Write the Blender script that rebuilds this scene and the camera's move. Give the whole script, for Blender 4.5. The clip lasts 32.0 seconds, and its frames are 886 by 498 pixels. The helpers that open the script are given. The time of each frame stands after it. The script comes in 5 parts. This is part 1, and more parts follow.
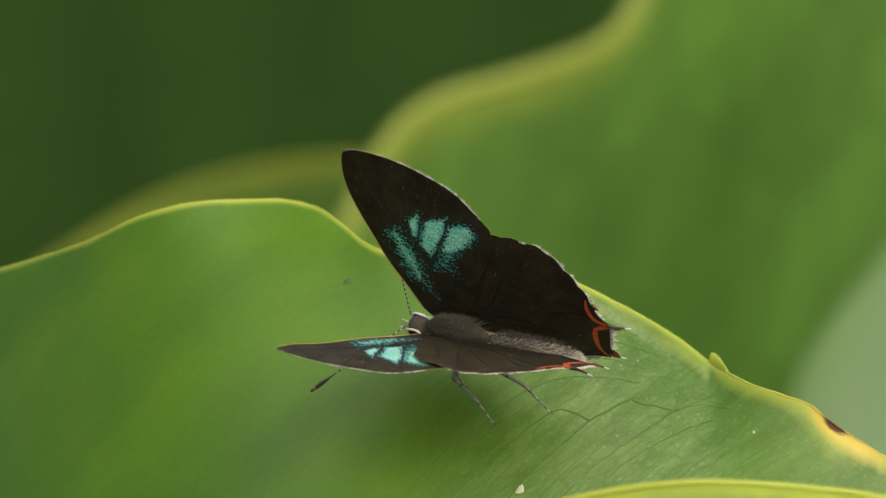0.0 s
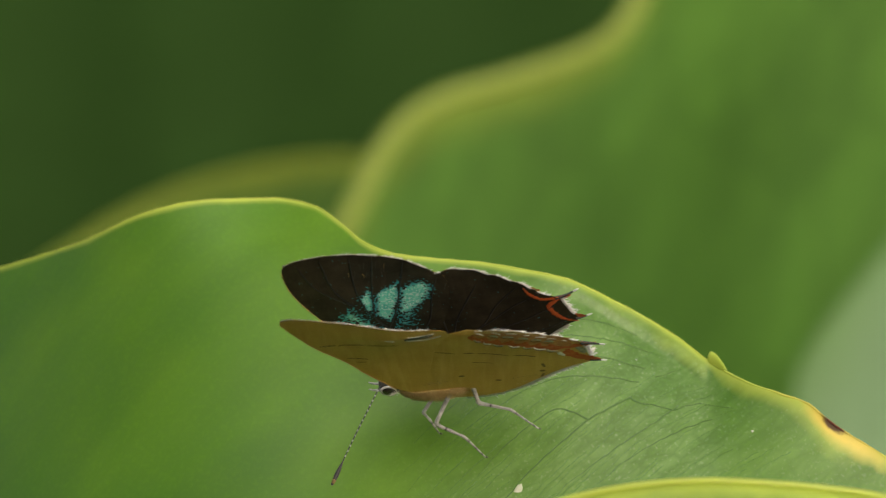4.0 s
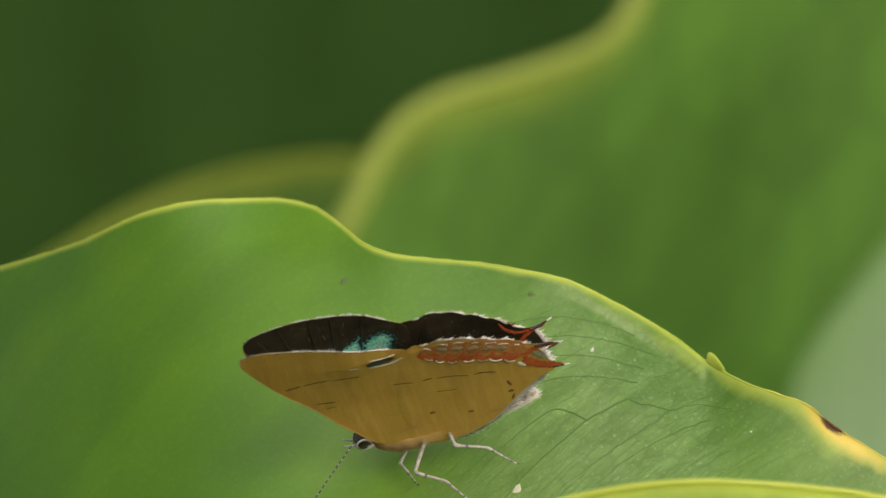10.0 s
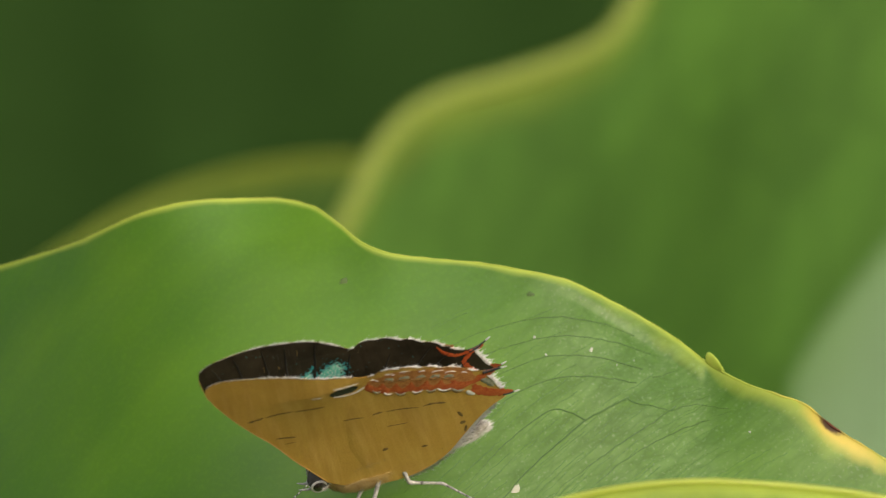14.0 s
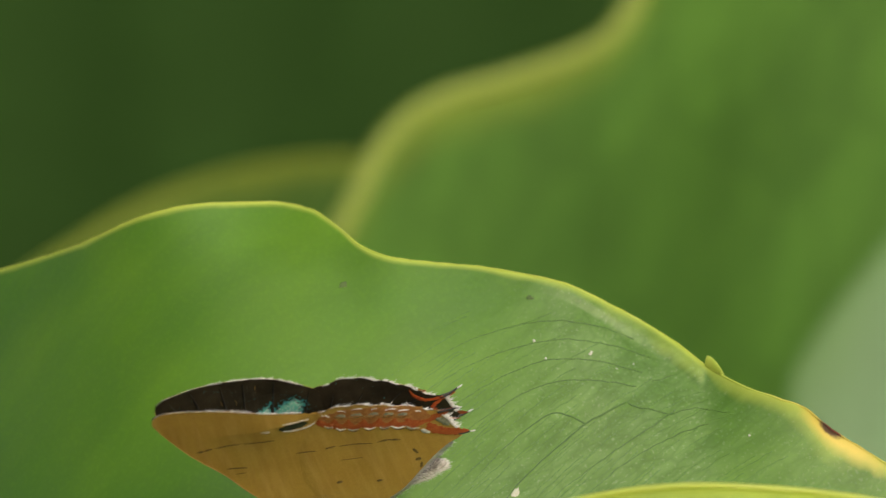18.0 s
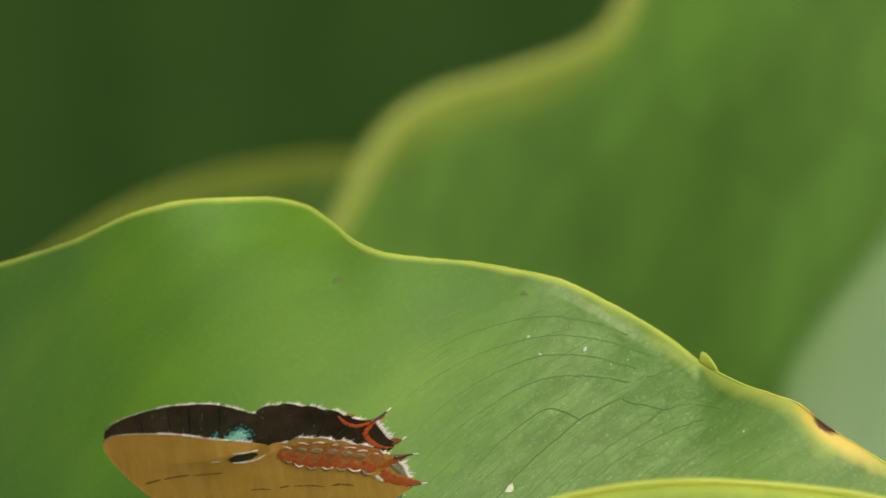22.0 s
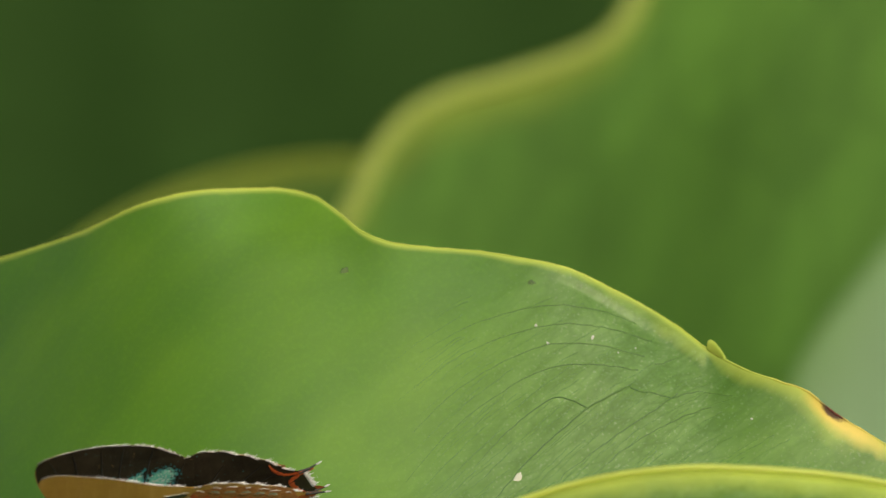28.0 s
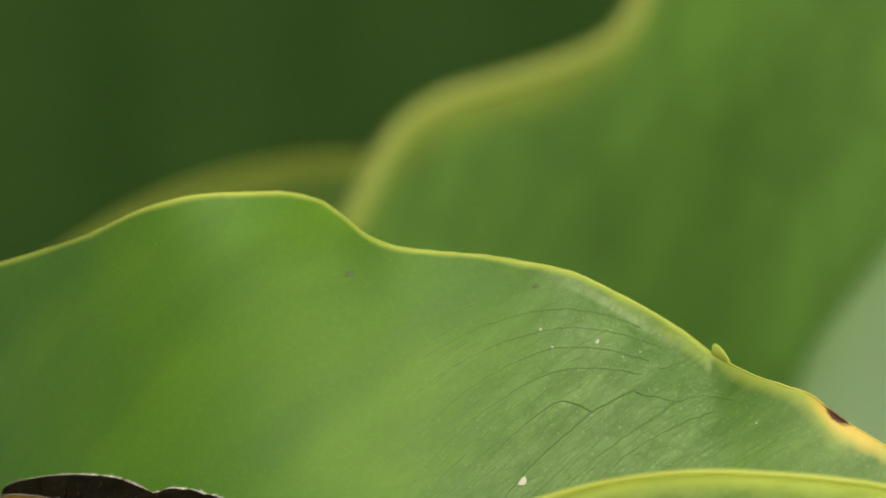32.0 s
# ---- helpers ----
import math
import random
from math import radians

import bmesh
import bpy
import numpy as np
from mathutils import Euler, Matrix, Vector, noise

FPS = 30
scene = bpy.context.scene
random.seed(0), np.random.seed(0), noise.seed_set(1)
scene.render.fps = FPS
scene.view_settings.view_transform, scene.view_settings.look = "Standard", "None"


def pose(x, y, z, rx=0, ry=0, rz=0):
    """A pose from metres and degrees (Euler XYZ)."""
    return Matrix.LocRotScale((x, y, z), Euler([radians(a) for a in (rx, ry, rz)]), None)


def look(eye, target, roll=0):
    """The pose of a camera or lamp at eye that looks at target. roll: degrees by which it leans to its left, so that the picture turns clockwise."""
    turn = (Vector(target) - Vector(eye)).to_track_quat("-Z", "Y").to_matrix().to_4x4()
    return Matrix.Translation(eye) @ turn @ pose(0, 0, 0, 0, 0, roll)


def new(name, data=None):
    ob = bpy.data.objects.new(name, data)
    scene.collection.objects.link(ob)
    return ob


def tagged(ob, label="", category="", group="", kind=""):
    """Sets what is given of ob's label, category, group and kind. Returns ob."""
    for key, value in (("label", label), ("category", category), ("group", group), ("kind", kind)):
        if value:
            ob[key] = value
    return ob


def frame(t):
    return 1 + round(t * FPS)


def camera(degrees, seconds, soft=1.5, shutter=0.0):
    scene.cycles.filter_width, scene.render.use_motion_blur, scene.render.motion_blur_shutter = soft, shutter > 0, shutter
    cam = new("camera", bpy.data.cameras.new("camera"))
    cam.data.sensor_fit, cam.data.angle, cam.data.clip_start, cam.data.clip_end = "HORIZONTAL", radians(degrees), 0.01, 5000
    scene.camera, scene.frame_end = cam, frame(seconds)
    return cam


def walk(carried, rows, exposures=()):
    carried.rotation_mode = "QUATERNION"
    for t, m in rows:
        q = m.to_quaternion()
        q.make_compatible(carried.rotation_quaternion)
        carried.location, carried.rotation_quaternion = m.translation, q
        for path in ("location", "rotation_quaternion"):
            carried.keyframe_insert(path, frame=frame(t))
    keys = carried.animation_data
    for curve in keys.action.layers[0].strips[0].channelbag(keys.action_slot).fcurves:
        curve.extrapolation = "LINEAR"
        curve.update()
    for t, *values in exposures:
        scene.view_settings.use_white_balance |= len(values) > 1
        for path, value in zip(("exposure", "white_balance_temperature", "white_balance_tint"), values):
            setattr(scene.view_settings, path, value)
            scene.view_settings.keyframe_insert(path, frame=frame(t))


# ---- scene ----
# All plant and insect sizes below are in millimetres about a centre 0.6 m above the ground.
MM = 0.001
CENTRE = Vector((0, 0, 0.6))


def mm(x, y, z):
    """Millimetres about the centre, as a place in the world."""
    return CENTRE + Vector((x, y, z)) * MM


# seconds, the point that the camera faces, the rise of the leaf (mm) and its turn (degrees)
SWAY = [
    (0, -0.1, -0.15, 0.01),
    (0.5, -0.18, -0.09, -0.2),
    (1, -0.01, -0.03, -0.13),
    (1.5, 0.28, -0.12, 0.17),
    (2, 0.57, -0.24, 0.48),
    (2.5, 0.48, -0.18, 0.51),
    (3, 0.26, -0.23, 0.18),
    (3.5, -0.06, -0.08, -0.01),
    (4, -0.01, -0.09, 0),
    (4.5, 0.1, -0.09, 0.01),
    (5, 0.2, -0.11, 0.02),
    (5.5, 0.25, -0.13, 0.03),
    (6, -0, -0.26, 0.01),
    (6.5, -0.01, -0.04, -0.03),
    (7, 0.15, 0.14, -0.01),
    (7.5, 0.41, 0.01, 0.03),
    (8, 0.23, -0.16, 0.05),
    (8.5, 0.08, -0.09, 0.02),
    (9, -0, -0, -0),
    (9.5, 0.03, -0.01, 0.03),
    (10, 0.08, -0.11, 0.06),
    (10.5, 0.15, -0.15, 0.09),
    (11, 0.18, -0.16, 0.07),
    (11.5, 0.07, 0.09, -0.01),
    (12, -0.2, 0.22, -0.09),
    (12.5, -0.34, 0.23, -0.1),
    (13, -0.14, 0.18, -0.05),
    (13.5, 0.01, -0.07, 0.03),
    (14, 0.15, -0.11, 0.09),
    (14.5, 0.15, -0.06, 0.07),
    (15, 0.14, -0.06, 0.07),
    (15.5, 0.13, -0.07, 0.06),
    (16, 0.11, -0.09, 0.06),
    (16.5, 0.1, -0.12, 0.06),
    (17, 0.33, -0.31, 0.1),
    (17.5, 0.41, -0.35, 0.13),
    (18, 0.18, -0.36, 0.07),
    (18.5, -0, -0.28, 0.02),
    (19, 0.07, -0.08, -0),
    (19.5, 0.14, 0.11, -0.04),
    (20, -0.02, 0.22, -0.1),
    (20.5, -0.11, 0.2, -0.13),
    (21, -0.05, 0.08, -0.07),
    (21.5, 0.33, 0.06, 0.04),
    (22, 0.56, -0.06, 0.13),
    (22.5, 0.68, -0.23, 0.17),
    (23, 0.97, -0.16, 0.12),
    (23.5, 0.48, -0.11, 0.1),
    (24, 0.6, 0.08, 0.07),
    (24.5, 0.84, 0.16, 0.08),
    (25, 0.98, 0, 0.12),
    (25.5, 0.99, -0.05, 0.01),
    (26, 0.83, -0.01, -0.05),
    (26.5, 0.46, 0.1, -0.09),
    (27, 0.1, 0.26, -0.12),
    (27.5, -0.07, 0.43, -0.17),
    (28, 0.09, 0.68, -0.22),
    (28.5, 0.29, 0.62, -0.16),
    (29, 0.28, 0.49, -0.14),
    (29.5, 0.02, 0.45, -0.2),
    (30, -0.25, 0.51, -0.26),
    (30.5, -0.42, 0.64, -0.28),
    (31, -0.47, 0.71, -0.27),
    (31.5, -0.39, 0.61, -0.21),
    (32, -0.23, 0.41, -0.18),
]

cam = camera(11.42, 32.0, soft=1.25)
cam.data.dof.use_dof = True
cam.data.dof.focus_distance = 0.297
cam.data.dof.aperture_fstop = 56.0
cam.data.dof.aperture_blades = 0
# the camera stands on a tripod and pans by a hair
walk(cam, [(t, look((0, -0.3, 0.6), tuple(mm(sx, 0, 0)))) for t, sx, sz, turn in SWAY])

# ---- light: a bright hazy sky with a soft high sun ----
world = bpy.data.worlds.new("sky")
scene.world = world
world.use_nodes = True
sky = world.node_tree.nodes.new("ShaderNodeTexSky")
sky.sky_type, sky.sun_disc = "NISHITA", False
sky.sun_elevation, sky.sun_rotation = radians(28), radians(152)
sky.dust_density, sky.ozone_density = 6.0, 1.0
world.node_tree.links.new(sky.outputs[0], world.node_tree.nodes["Background"].inputs[0])
world.node_tree.nodes["Background"].inputs[1].default_value = 0.15
sun_data = bpy.data.lights.new("sun", "SUN")
sun_data.energy, sun_data.angle, sun_data.color = 2.1, radians(120), (1.0, 0.95, 0.86)
sun = new("sun", sun_data)
sun.matrix_world = look((0.47, -0.88, 1.12), (0, 0, 0.6))
scene.view_settings.exposure = 0.23


# ---- materials ----
def material(name):
    m = bpy.data.materials.new(name)
    m.use_nodes = True
    nt = m.node_tree
    return m, nt, nt.nodes["Principled BSDF"], nt.nodes["Material Output"]


def node(nt, kind, **inputs):
    n = nt.nodes.new(kind)
    for k, v in inputs.items():
        n.inputs[k.replace("_", " ")].default_value = v
    return n


def coords(nt, stretch=(1, 1, 1), turn=(0, 0, 0)):
    tc = nt.nodes.new("ShaderNodeTexCoord")
    mp = nt.nodes.new("ShaderNodeMapping")
    mp.inputs["Scale"].default_value = stretch
    mp.inputs["Rotation"].default_value = turn
    nt.links.new(tc.outputs["Object"], mp.inputs["Vector"])
    return mp.outputs[0]


def noise_tex(nt, vec, size, detail=3.0, rough=0.55):
    """Noise with features of about size metres."""
    n = node(nt, "ShaderNodeTexNoise", Scale=1.0 / size, Detail=detail, Roughness=rough)
    nt.links.new(vec, n.inputs["Vector"])
    return n.outputs["Fac"]


def ramp(nt, fac, *stops):
    r = nt.nodes.new("ShaderNodeValToRGB")
    el = r.color_ramp.elements
    while len(el) < len(stops):
        el.new(0.5)
    for e, (p, c) in zip(el, stops):
        e.position = p
        e.color = (*c, 1) if len(c) == 3 else c
    nt.links.new(fac, r.inputs[0])
    return r.outputs[0]


def grey(nt, fac, lo, hi, a=0.0, b=1.0):
    n = nt.nodes.new("ShaderNodeMapRange")
    n.inputs[1].default_value, n.inputs[2].default_value, n.inputs[3].default_value, n.inputs[4].default_value = lo, hi, a, b
    nt.links.new(fac, n.inputs[0])
    return n.outputs[0]


def mix(nt, fac, a, b, blend="MIX"):
    n = nt.nodes.new("ShaderNodeMix")
    n.data_type, n.blend_type = "RGBA", blend
    for s, v in ((n.inputs[0], fac), (n.inputs[6], a), (n.inputs[7], b)):
        if hasattr(v, "is_linked"):
            nt.links.new(v, s)
        else:
            s.default_value = (*v, 1) if isinstance(v, tuple) else v
    return n.outputs[2]


def math2(nt, op, a, b):
    n = nt.nodes.new("ShaderNodeMath")
    n.operation = op
    for s, v in ((n.inputs[0], a), (n.inputs[1], b)):
        if hasattr(v, "is_linked"):
            nt.links.new(v, s)
        else:
            s.default_value = v
    return n.outputs[0]


def attribute(nt, name):
    n = nt.nodes.new("ShaderNodeAttribute")
    n.attribute_name = name
    return n.outputs["Fac"]


def bump(nt, bsdf, height, strength, depth):
    b = node(nt, "ShaderNodeBump", Strength=strength, Distance=depth)
    nt.links.new(height, b.inputs["Height"])
    nt.links.new(b.outputs[0], bsdf.inputs["Normal"])
    return b.outputs[0]


def leaf_material(name, dark, light, edge, gloss=0.38, through_light=0.35, vein=0.6, size=1.0, lean=0.7, shine=0.65, dusty_sheen=0.0):
    """Waxy green leaf: blotches, fine slanting veins, yellow towards the margin (attribute edge: 1 at the margin)."""
    m, nt, bsdf, out = material(name)
    v = coords(nt)
    blotch = noise_tex(nt, v, 0.014 * size, 2)
    # smooth and waxy where the attribute smooth is 1
    rugged = math2(nt, "SUBTRACT", 1.0, attribute(nt, "smooth"))
    col = ramp(nt, blotch, (0.3, dark), (0.7, light))
    # fine parallel veins running slantwise over the blade
    slant = coords(nt, (1, 1, 1), (0, lean, 0))
    stretched = node(nt, "ShaderNodeMapping")
    stretched.inputs["Scale"].default_value = (0.12, 1, 1)
    nt.links.new(slant, stretched.inputs["Vector"])
    lines = noise_tex(nt, stretched.outputs[0], 0.0016 * size, 4, 0.65)
    col = mix(nt, math2(nt, "MULTIPLY", grey(nt, lines, 0.40, 0.64), math2(nt, "MULTIPLY", rugged, vein)), col, tuple(c * 0.55 for c in dark))
    # where not smooth, a dusty film with sheen painted in; broad soft streaks along the growth of the blade
    broad = noise_tex(nt, stretched.outputs[0], 0.0045 * size, 2, 0.5)
    col = mix(nt, math2(nt, "MULTIPLY", grey(nt, broad, 0.42, 0.66), 0.36), col, tuple(c * 0.72 for c in dark))
    dust_sheen = math2(nt, "MULTIPLY", rugged, grey(nt, lines, 0.62, 0.42, 0.35 * dusty_sheen, 1.5 * dusty_sheen))
    col = mix(nt, dust_sheen, col, (0.26, 0.37, 0.16))
    speck = noise_tex(nt, v, 0.00035 * size, 2)
    col = mix(nt, math2(nt, "MULTIPLY", grey(nt, speck, 0.48, 0.7), 0.12), col, tuple(min(1, c * 1.7) for c in light))
    flecks = noise_tex(nt, v, 0.00022 * size, 1)
    col = mix(nt, math2(nt, "MULTIPLY", grey(nt, flecks, 0.62, 0.7), math2(nt, "MULTIPLY", rugged, dusty_sheen)), col, (0.45, 0.55, 0.32))
    cells = node(nt, "ShaderNodeTexVoronoi", Scale=1.0 / (0.0009 * size))
    cells.feature = "DISTANCE_TO_EDGE"
    warp = node(nt, "ShaderNodeMapping")
    warp.inputs["Scale"].default_value = (0.3, 1, 1)
    nt.links.new(slant, warp.inputs["Vector"])
    nt.links.new(warp.outputs[0], cells.inputs["Vector"])
    net = grey(nt, cells.outputs["Distance"], 0.0, 0.12, 1.0, 0.0)
    col = mix(nt, math2(nt, "MULTIPLY", net, math2(nt, "MULTIPLY", rugged, 0.62 * vein)), col, tuple(c * 0.6 for c in dark))
    rim = attribute(nt, "edge")
    rim_n = math2(nt, "ADD", rim, math2(nt, "MULTIPLY", math2(nt, "SUBTRACT", noise_tex(nt, v, 0.003 * size), 0.5), 0.5))
    col = mix(nt, grey(nt, rim_n, 0.3, 0.95), col, edge)
    col = mix(nt, grey(nt, math2(nt, "ADD", attribute(nt, "dry"), math2(nt, "MULTIPLY", math2(nt, "SUBTRACT", noise_tex(nt, v, 0.0012), 0.5), 0.5)), 0.2, 0.9), col, (0.70, 0.56, 0.09))
    # the driest stretch is dead and brown
    col = mix(nt, grey(nt, math2(nt, "ADD", attribute(nt, "dry"), math2(nt, "MULTIPLY", math2(nt, "SUBTRACT", noise_tex(nt, v, 0.0007), 0.5), 1.6)), 1.3, 1.9), col, (0.10, 0.03, 0.010))
    nt.links.new(col, bsdf.inputs["Base Color"])
    bsdf.inputs["Roughness"].default_value = gloss
    bsdf.inputs["Specular IOR Level"].default_value = shine
    relief = math2(nt, "ADD", math2(nt, "MULTIPLY", lines, 0.6), math2(nt, "MULTIPLY", speck, 0.4))
    bump(nt, bsdf, relief, 0.22, 0.00012 * size)
    tl = node(nt, "ShaderNodeBsdfTranslucent")
    nt.links.new(mix(nt, 0.5, col, (0.30, 0.52, 0.04)), tl.inputs["Color"])
    ms = nt.nodes.new("ShaderNodeMixShader")
    ms.inputs[0].default_value = through_light
    nt.links.new(bsdf.outputs[0], ms.inputs[1])
    nt.links.new(tl.outputs[0], ms.inputs[2])
    nt.links.new(ms.outputs[0], out.inputs[0])
    return m


def plain(name, a, b, size=0.001, rough=0.6, metal=0.0, relief=0.3, depth=0.00003):
    """Two-tone material with grain of the given size."""
    m, nt, bsdf, out = material(name)
    v = coords(nt)
    n1, n2 = noise_tex(nt, v, size, 4), noise_tex(nt, v, size * 0.2, 2)
    col = mix(nt, 0.35, ramp(nt, n1, (0.3, a), (0.7, b)), ramp(nt, n2, (0.35, a), (0.65, b)))
    nt.links.new(col, bsdf.inputs["Base Color"])
    bsdf.inputs["Roughness"].default_value, bsdf.inputs["Metallic"].default_value = rough, metal
    bump(nt, bsdf, n2, relief, depth)
    return m


LEAF = leaf_material("leaf_green", (0.054, 0.161, 0.002), (0.108, 0.238, 0.005), (0.45, 0.55, 0.08), 0.42, 0.34, 0.6, 1.0, 0.7, 0.5, 0.22)
LEAF_BACK = leaf_material("leaf_green_far", (0.047, 0.136, 0.008), (0.092, 0.205, 0.026), (0.20, 0.27, 0.03), 0.6, 0.35, 0.75, 14.0, 1.25, 0.15)
LEAF_OLIVE = leaf_material("leaf_olive", (0.042, 0.10, 0.006), (0.066, 0.13, 0.009), (0.18, 0.23, 0.025), 0.6, 0.3, 0.3, 4.0, 0.7, 0.2)
# pale green with sheen painted in, fading to plain green at the margin
LEAF_SHEEN = leaf_material("leaf_sheen", (0.105, 0.205, 0.085), (0.155, 0.262, 0.125), (0.085, 0.18, 0.05), 0.5, 0.25, 0.3, 4.0, 1.2, 0.3)
LEAF_DARK = leaf_material("leaf_dark", (0.025, 0.064, 0.009), (0.041, 0.086, 0.014), (0.05, 0.10, 0.015), 0.65, 0.15, 0.3, 12.0, 0.7, 0.15)
# leaf green darkened in its colour, to stand for deep shade
SHADE_BACKDROP = leaf_material("shade_backdrop", (0.014, 0.044, 0.0045), (0.021, 0.056, 0.009), (0.017, 0.05, 0.007), 0.7, 0.06, 0.05, 90.0, 0.7, 0.15)
RIM = leaf_material("leaf_rim", (0.48, 0.58, 0.06), (0.58, 0.66, 0.11), (0.56, 0.64, 0.10), 0.4, 0.5, 0.1)
RIM_FAR = leaf_material("leaf_rim_far", (0.20, 0.29, 0.03), (0.28, 0.36, 0.045), (0.28, 0.36, 0.045), 0.5, 0.4, 0.1, 4.0)
VEIN_MAIN = plain("main_vein", (0.040, 0.112, 0.004), (0.060, 0.146, 0.008), 0.0006, 0.45)
VEIN = plain("leaf_vein", (0.056, 0.152, 0.006), (0.080, 0.188, 0.012), 0.0006, 0.45)
BROWN_SPOT = plain("dead_leaf_spot", (0.05, 0.015, 0.006), (0.13, 0.04, 0.012), 0.0005, 0.95)
DUST = plain("dust_speck", (0.38, 0.40, 0.28), (0.55, 0.55, 0.45), 0.0002, 0.8)
SMUDGE = plain("leaf_smudge", (0.04, 0.085, 0.010), (0.06, 0.11, 0.016), 0.0004, 0.6)
STALK = leaf_material("leaf_stalk", (0.10, 0.20, 0.03), (0.16, 0.28, 0.05), (0.2, 0.3, 0.05), 0.4, 0.1, 0.4, 3.0)
SOIL = plain("soil", (0.03, 0.022, 0.015), (0.075, 0.055, 0.035), 0.06, 0.95, 0, 0.8, 0.01)
SCALES_DARK = plain("dark_brown_scales", (0.016, 0.012, 0.009), (0.045, 0.035, 0.026), 0.0006, 0.6)
OCHRE = plain("ochre_scales", (0.34, 0.19, 0.045), (0.46, 0.27, 0.07), 0.0009, 0.6)
DASH = plain("brown_dash_scales", (0.09, 0.055, 0.016), (0.20, 0.125, 0.035), 0.0004, 0.7)
ORANGE = plain("orange_scales", (0.42, 0.055, 0.008), (0.60, 0.13, 0.022), 0.0004, 0.8, 0.0, 0.6)
RED = plain("red_scales", (0.34, 0.05, 0.010), (0.52, 0.14, 0.03), 0.0004, 0.8, 0.0, 0.6)
RED_OCHRE = plain("red_ochre_scales", (0.24, 0.065, 0.014), (0.52, 0.25, 0.07), 0.0004, 0.7)
SILVER = plain("silver_grey_scales", (0.11, 0.115, 0.075), (0.42, 0.41, 0.33), 0.00025, 0.6)
WHITE = plain("white_scales", (0.42, 0.41, 0.38), (0.7, 0.7, 0.67), 0.0003, 0.7)
BLACK = plain("black_scales", (0.006, 0.006, 0.006), (0.02, 0.018, 0.016), 0.0004, 0.55)
FUR = plain("grey_brown_fur", (0.035, 0.032, 0.027), (0.085, 0.078, 0.062), 0.0005, 0.8)
FUR_OCHRE = plain("ochre_fur", (0.38, 0.26, 0.08), (0.60, 0.46, 0.20), 0.0006, 0.85)
FUR_WHITE = plain("white_fur", (0.55, 0.54, 0.5), (0.72, 0.7, 0.66), 0.0005, 0.8)
ABDOMEN = plain("abdomen_scales", (0.16, 0.15, 0.12), (0.55, 0.53, 0.47), 0.0009, 0.8)
EYE = plain("compound_eye", (0.01, 0.008, 0.007), (0.03, 0.022, 0.018), 0.0001, 0.18)
LEG = plain("pale_leg", (0.14, 0.14, 0.13), (0.52, 0.51, 0.48), 0.0006, 0.7)
LEG_DARK = plain("dark_leg_band", (0.04, 0.04, 0.036), (0.10, 0.09, 0.08), 0.0003, 0.7)


def wing_upper_material():
    """Dark brown scales with a powdery metallic turquoise patch (attribute patch) that thins out at its edge."""
    m, nt, bsdf, out = material("wing_upper")
    v = coords(nt)
    brown = ramp(nt, noise_tex(nt, v, 0.0016, 4), (0.3, (0.017, 0.015, 0.009)), (0.75, (0.048, 0.040, 0.024)))
    streak = noise_tex(nt, coords(nt, (1, 1, 0.12)), 0.0004, 3)
    brown = mix(nt, math2(nt, "MULTIPLY", grey(nt, streak, 0.5, 0.8), 0.3), brown, (0.075, 0.056, 0.035))
    grain = noise_tex(nt, v, 0.0002, 1.0)
    powder = math2(nt, "ADD", attribute(nt, "patch"), math2(nt, "MULTIPLY", math2(nt, "SUBTRACT", grain, 0.5), 1.7))
    mask = grey(nt, powder, 0.40, 0.54)
    tone = ramp(nt, noise_tex(nt, v, 0.0009, 3), (0.3, (0.12, 0.70, 0.56)), (0.7, (0.36, 0.97, 0.76)))
    tone = mix(nt, grey(nt, noise_tex(nt, v, 0.00014, 1.0), 0.50, 0.62), tone, (0.78, 1.0, 0.92))
    tone = mix(nt, grey(nt, attribute(nt, "patch"), 0.42, 0.74), (0.05, 0.36, 0.40), tone)
    nt.links.new(mix(nt, mask, brown, tone), bsdf.inputs["Base Color"])
    nt.links.new(math2(nt, "MULTIPLY", mask, 0.4), bsdf.inputs["Metallic"])
    nt.links.new(grey(nt, mask, 0, 1, 0.62, 0.28), bsdf.inputs["Roughness"])
    bsdf.inputs["Specular IOR Level"].default_value = 0.12
    bump(nt, bsdf, math2(nt, "ADD", grain, streak), 0.35, 0.00003)
    return m


def wing_under_material():
    """Golden ochre scales with a faint warm grain and paler streaks between the veins."""
    m, nt, bsdf, out = material("wing_under")
    v = coords(nt)
    base = ramp(nt, noise_tex(nt, v, 0.004, 3), (0.3, (0.425, 0.255, 0.042)), (0.7, (0.53, 0.335, 0.068)))
    grain = noise_tex(nt, v, 0.00018, 2)
    base = mix(nt, math2(nt, "MULTIPLY", grey(nt, grain, 0.4, 0.7), 0.25), base, (0.32, 0.18, 0.035))
    streak = noise_tex(nt, coords(nt, (1, 1, 0.08)), 0.0006, 3)
    base = mix(nt, math2(nt, "MULTIPLY", grey(nt, streak, 0.48, 0.7), 0.4), base, (0.62, 0.40, 0.13))
    base = mix(nt, math2(nt, "MULTIPLY", grey(nt, noise_tex(nt, coords(nt, (1, 1, 0.1), (0, 0.5, 0)), 0.0012, 3), 0.5, 0.72), 0.45), base, (0.33, 0.17, 0.028))
    nt.links.new(base, bsdf.inputs["Base Color"])
    bsdf.inputs["Roughness"].default_value = 0.6
    bump(nt, bsdf, math2(nt, "ADD", grain, streak), 0.4, 0.00004)
    return m


WING_UP, WING_UNDER = wing_upper_material(), wing_under_material()


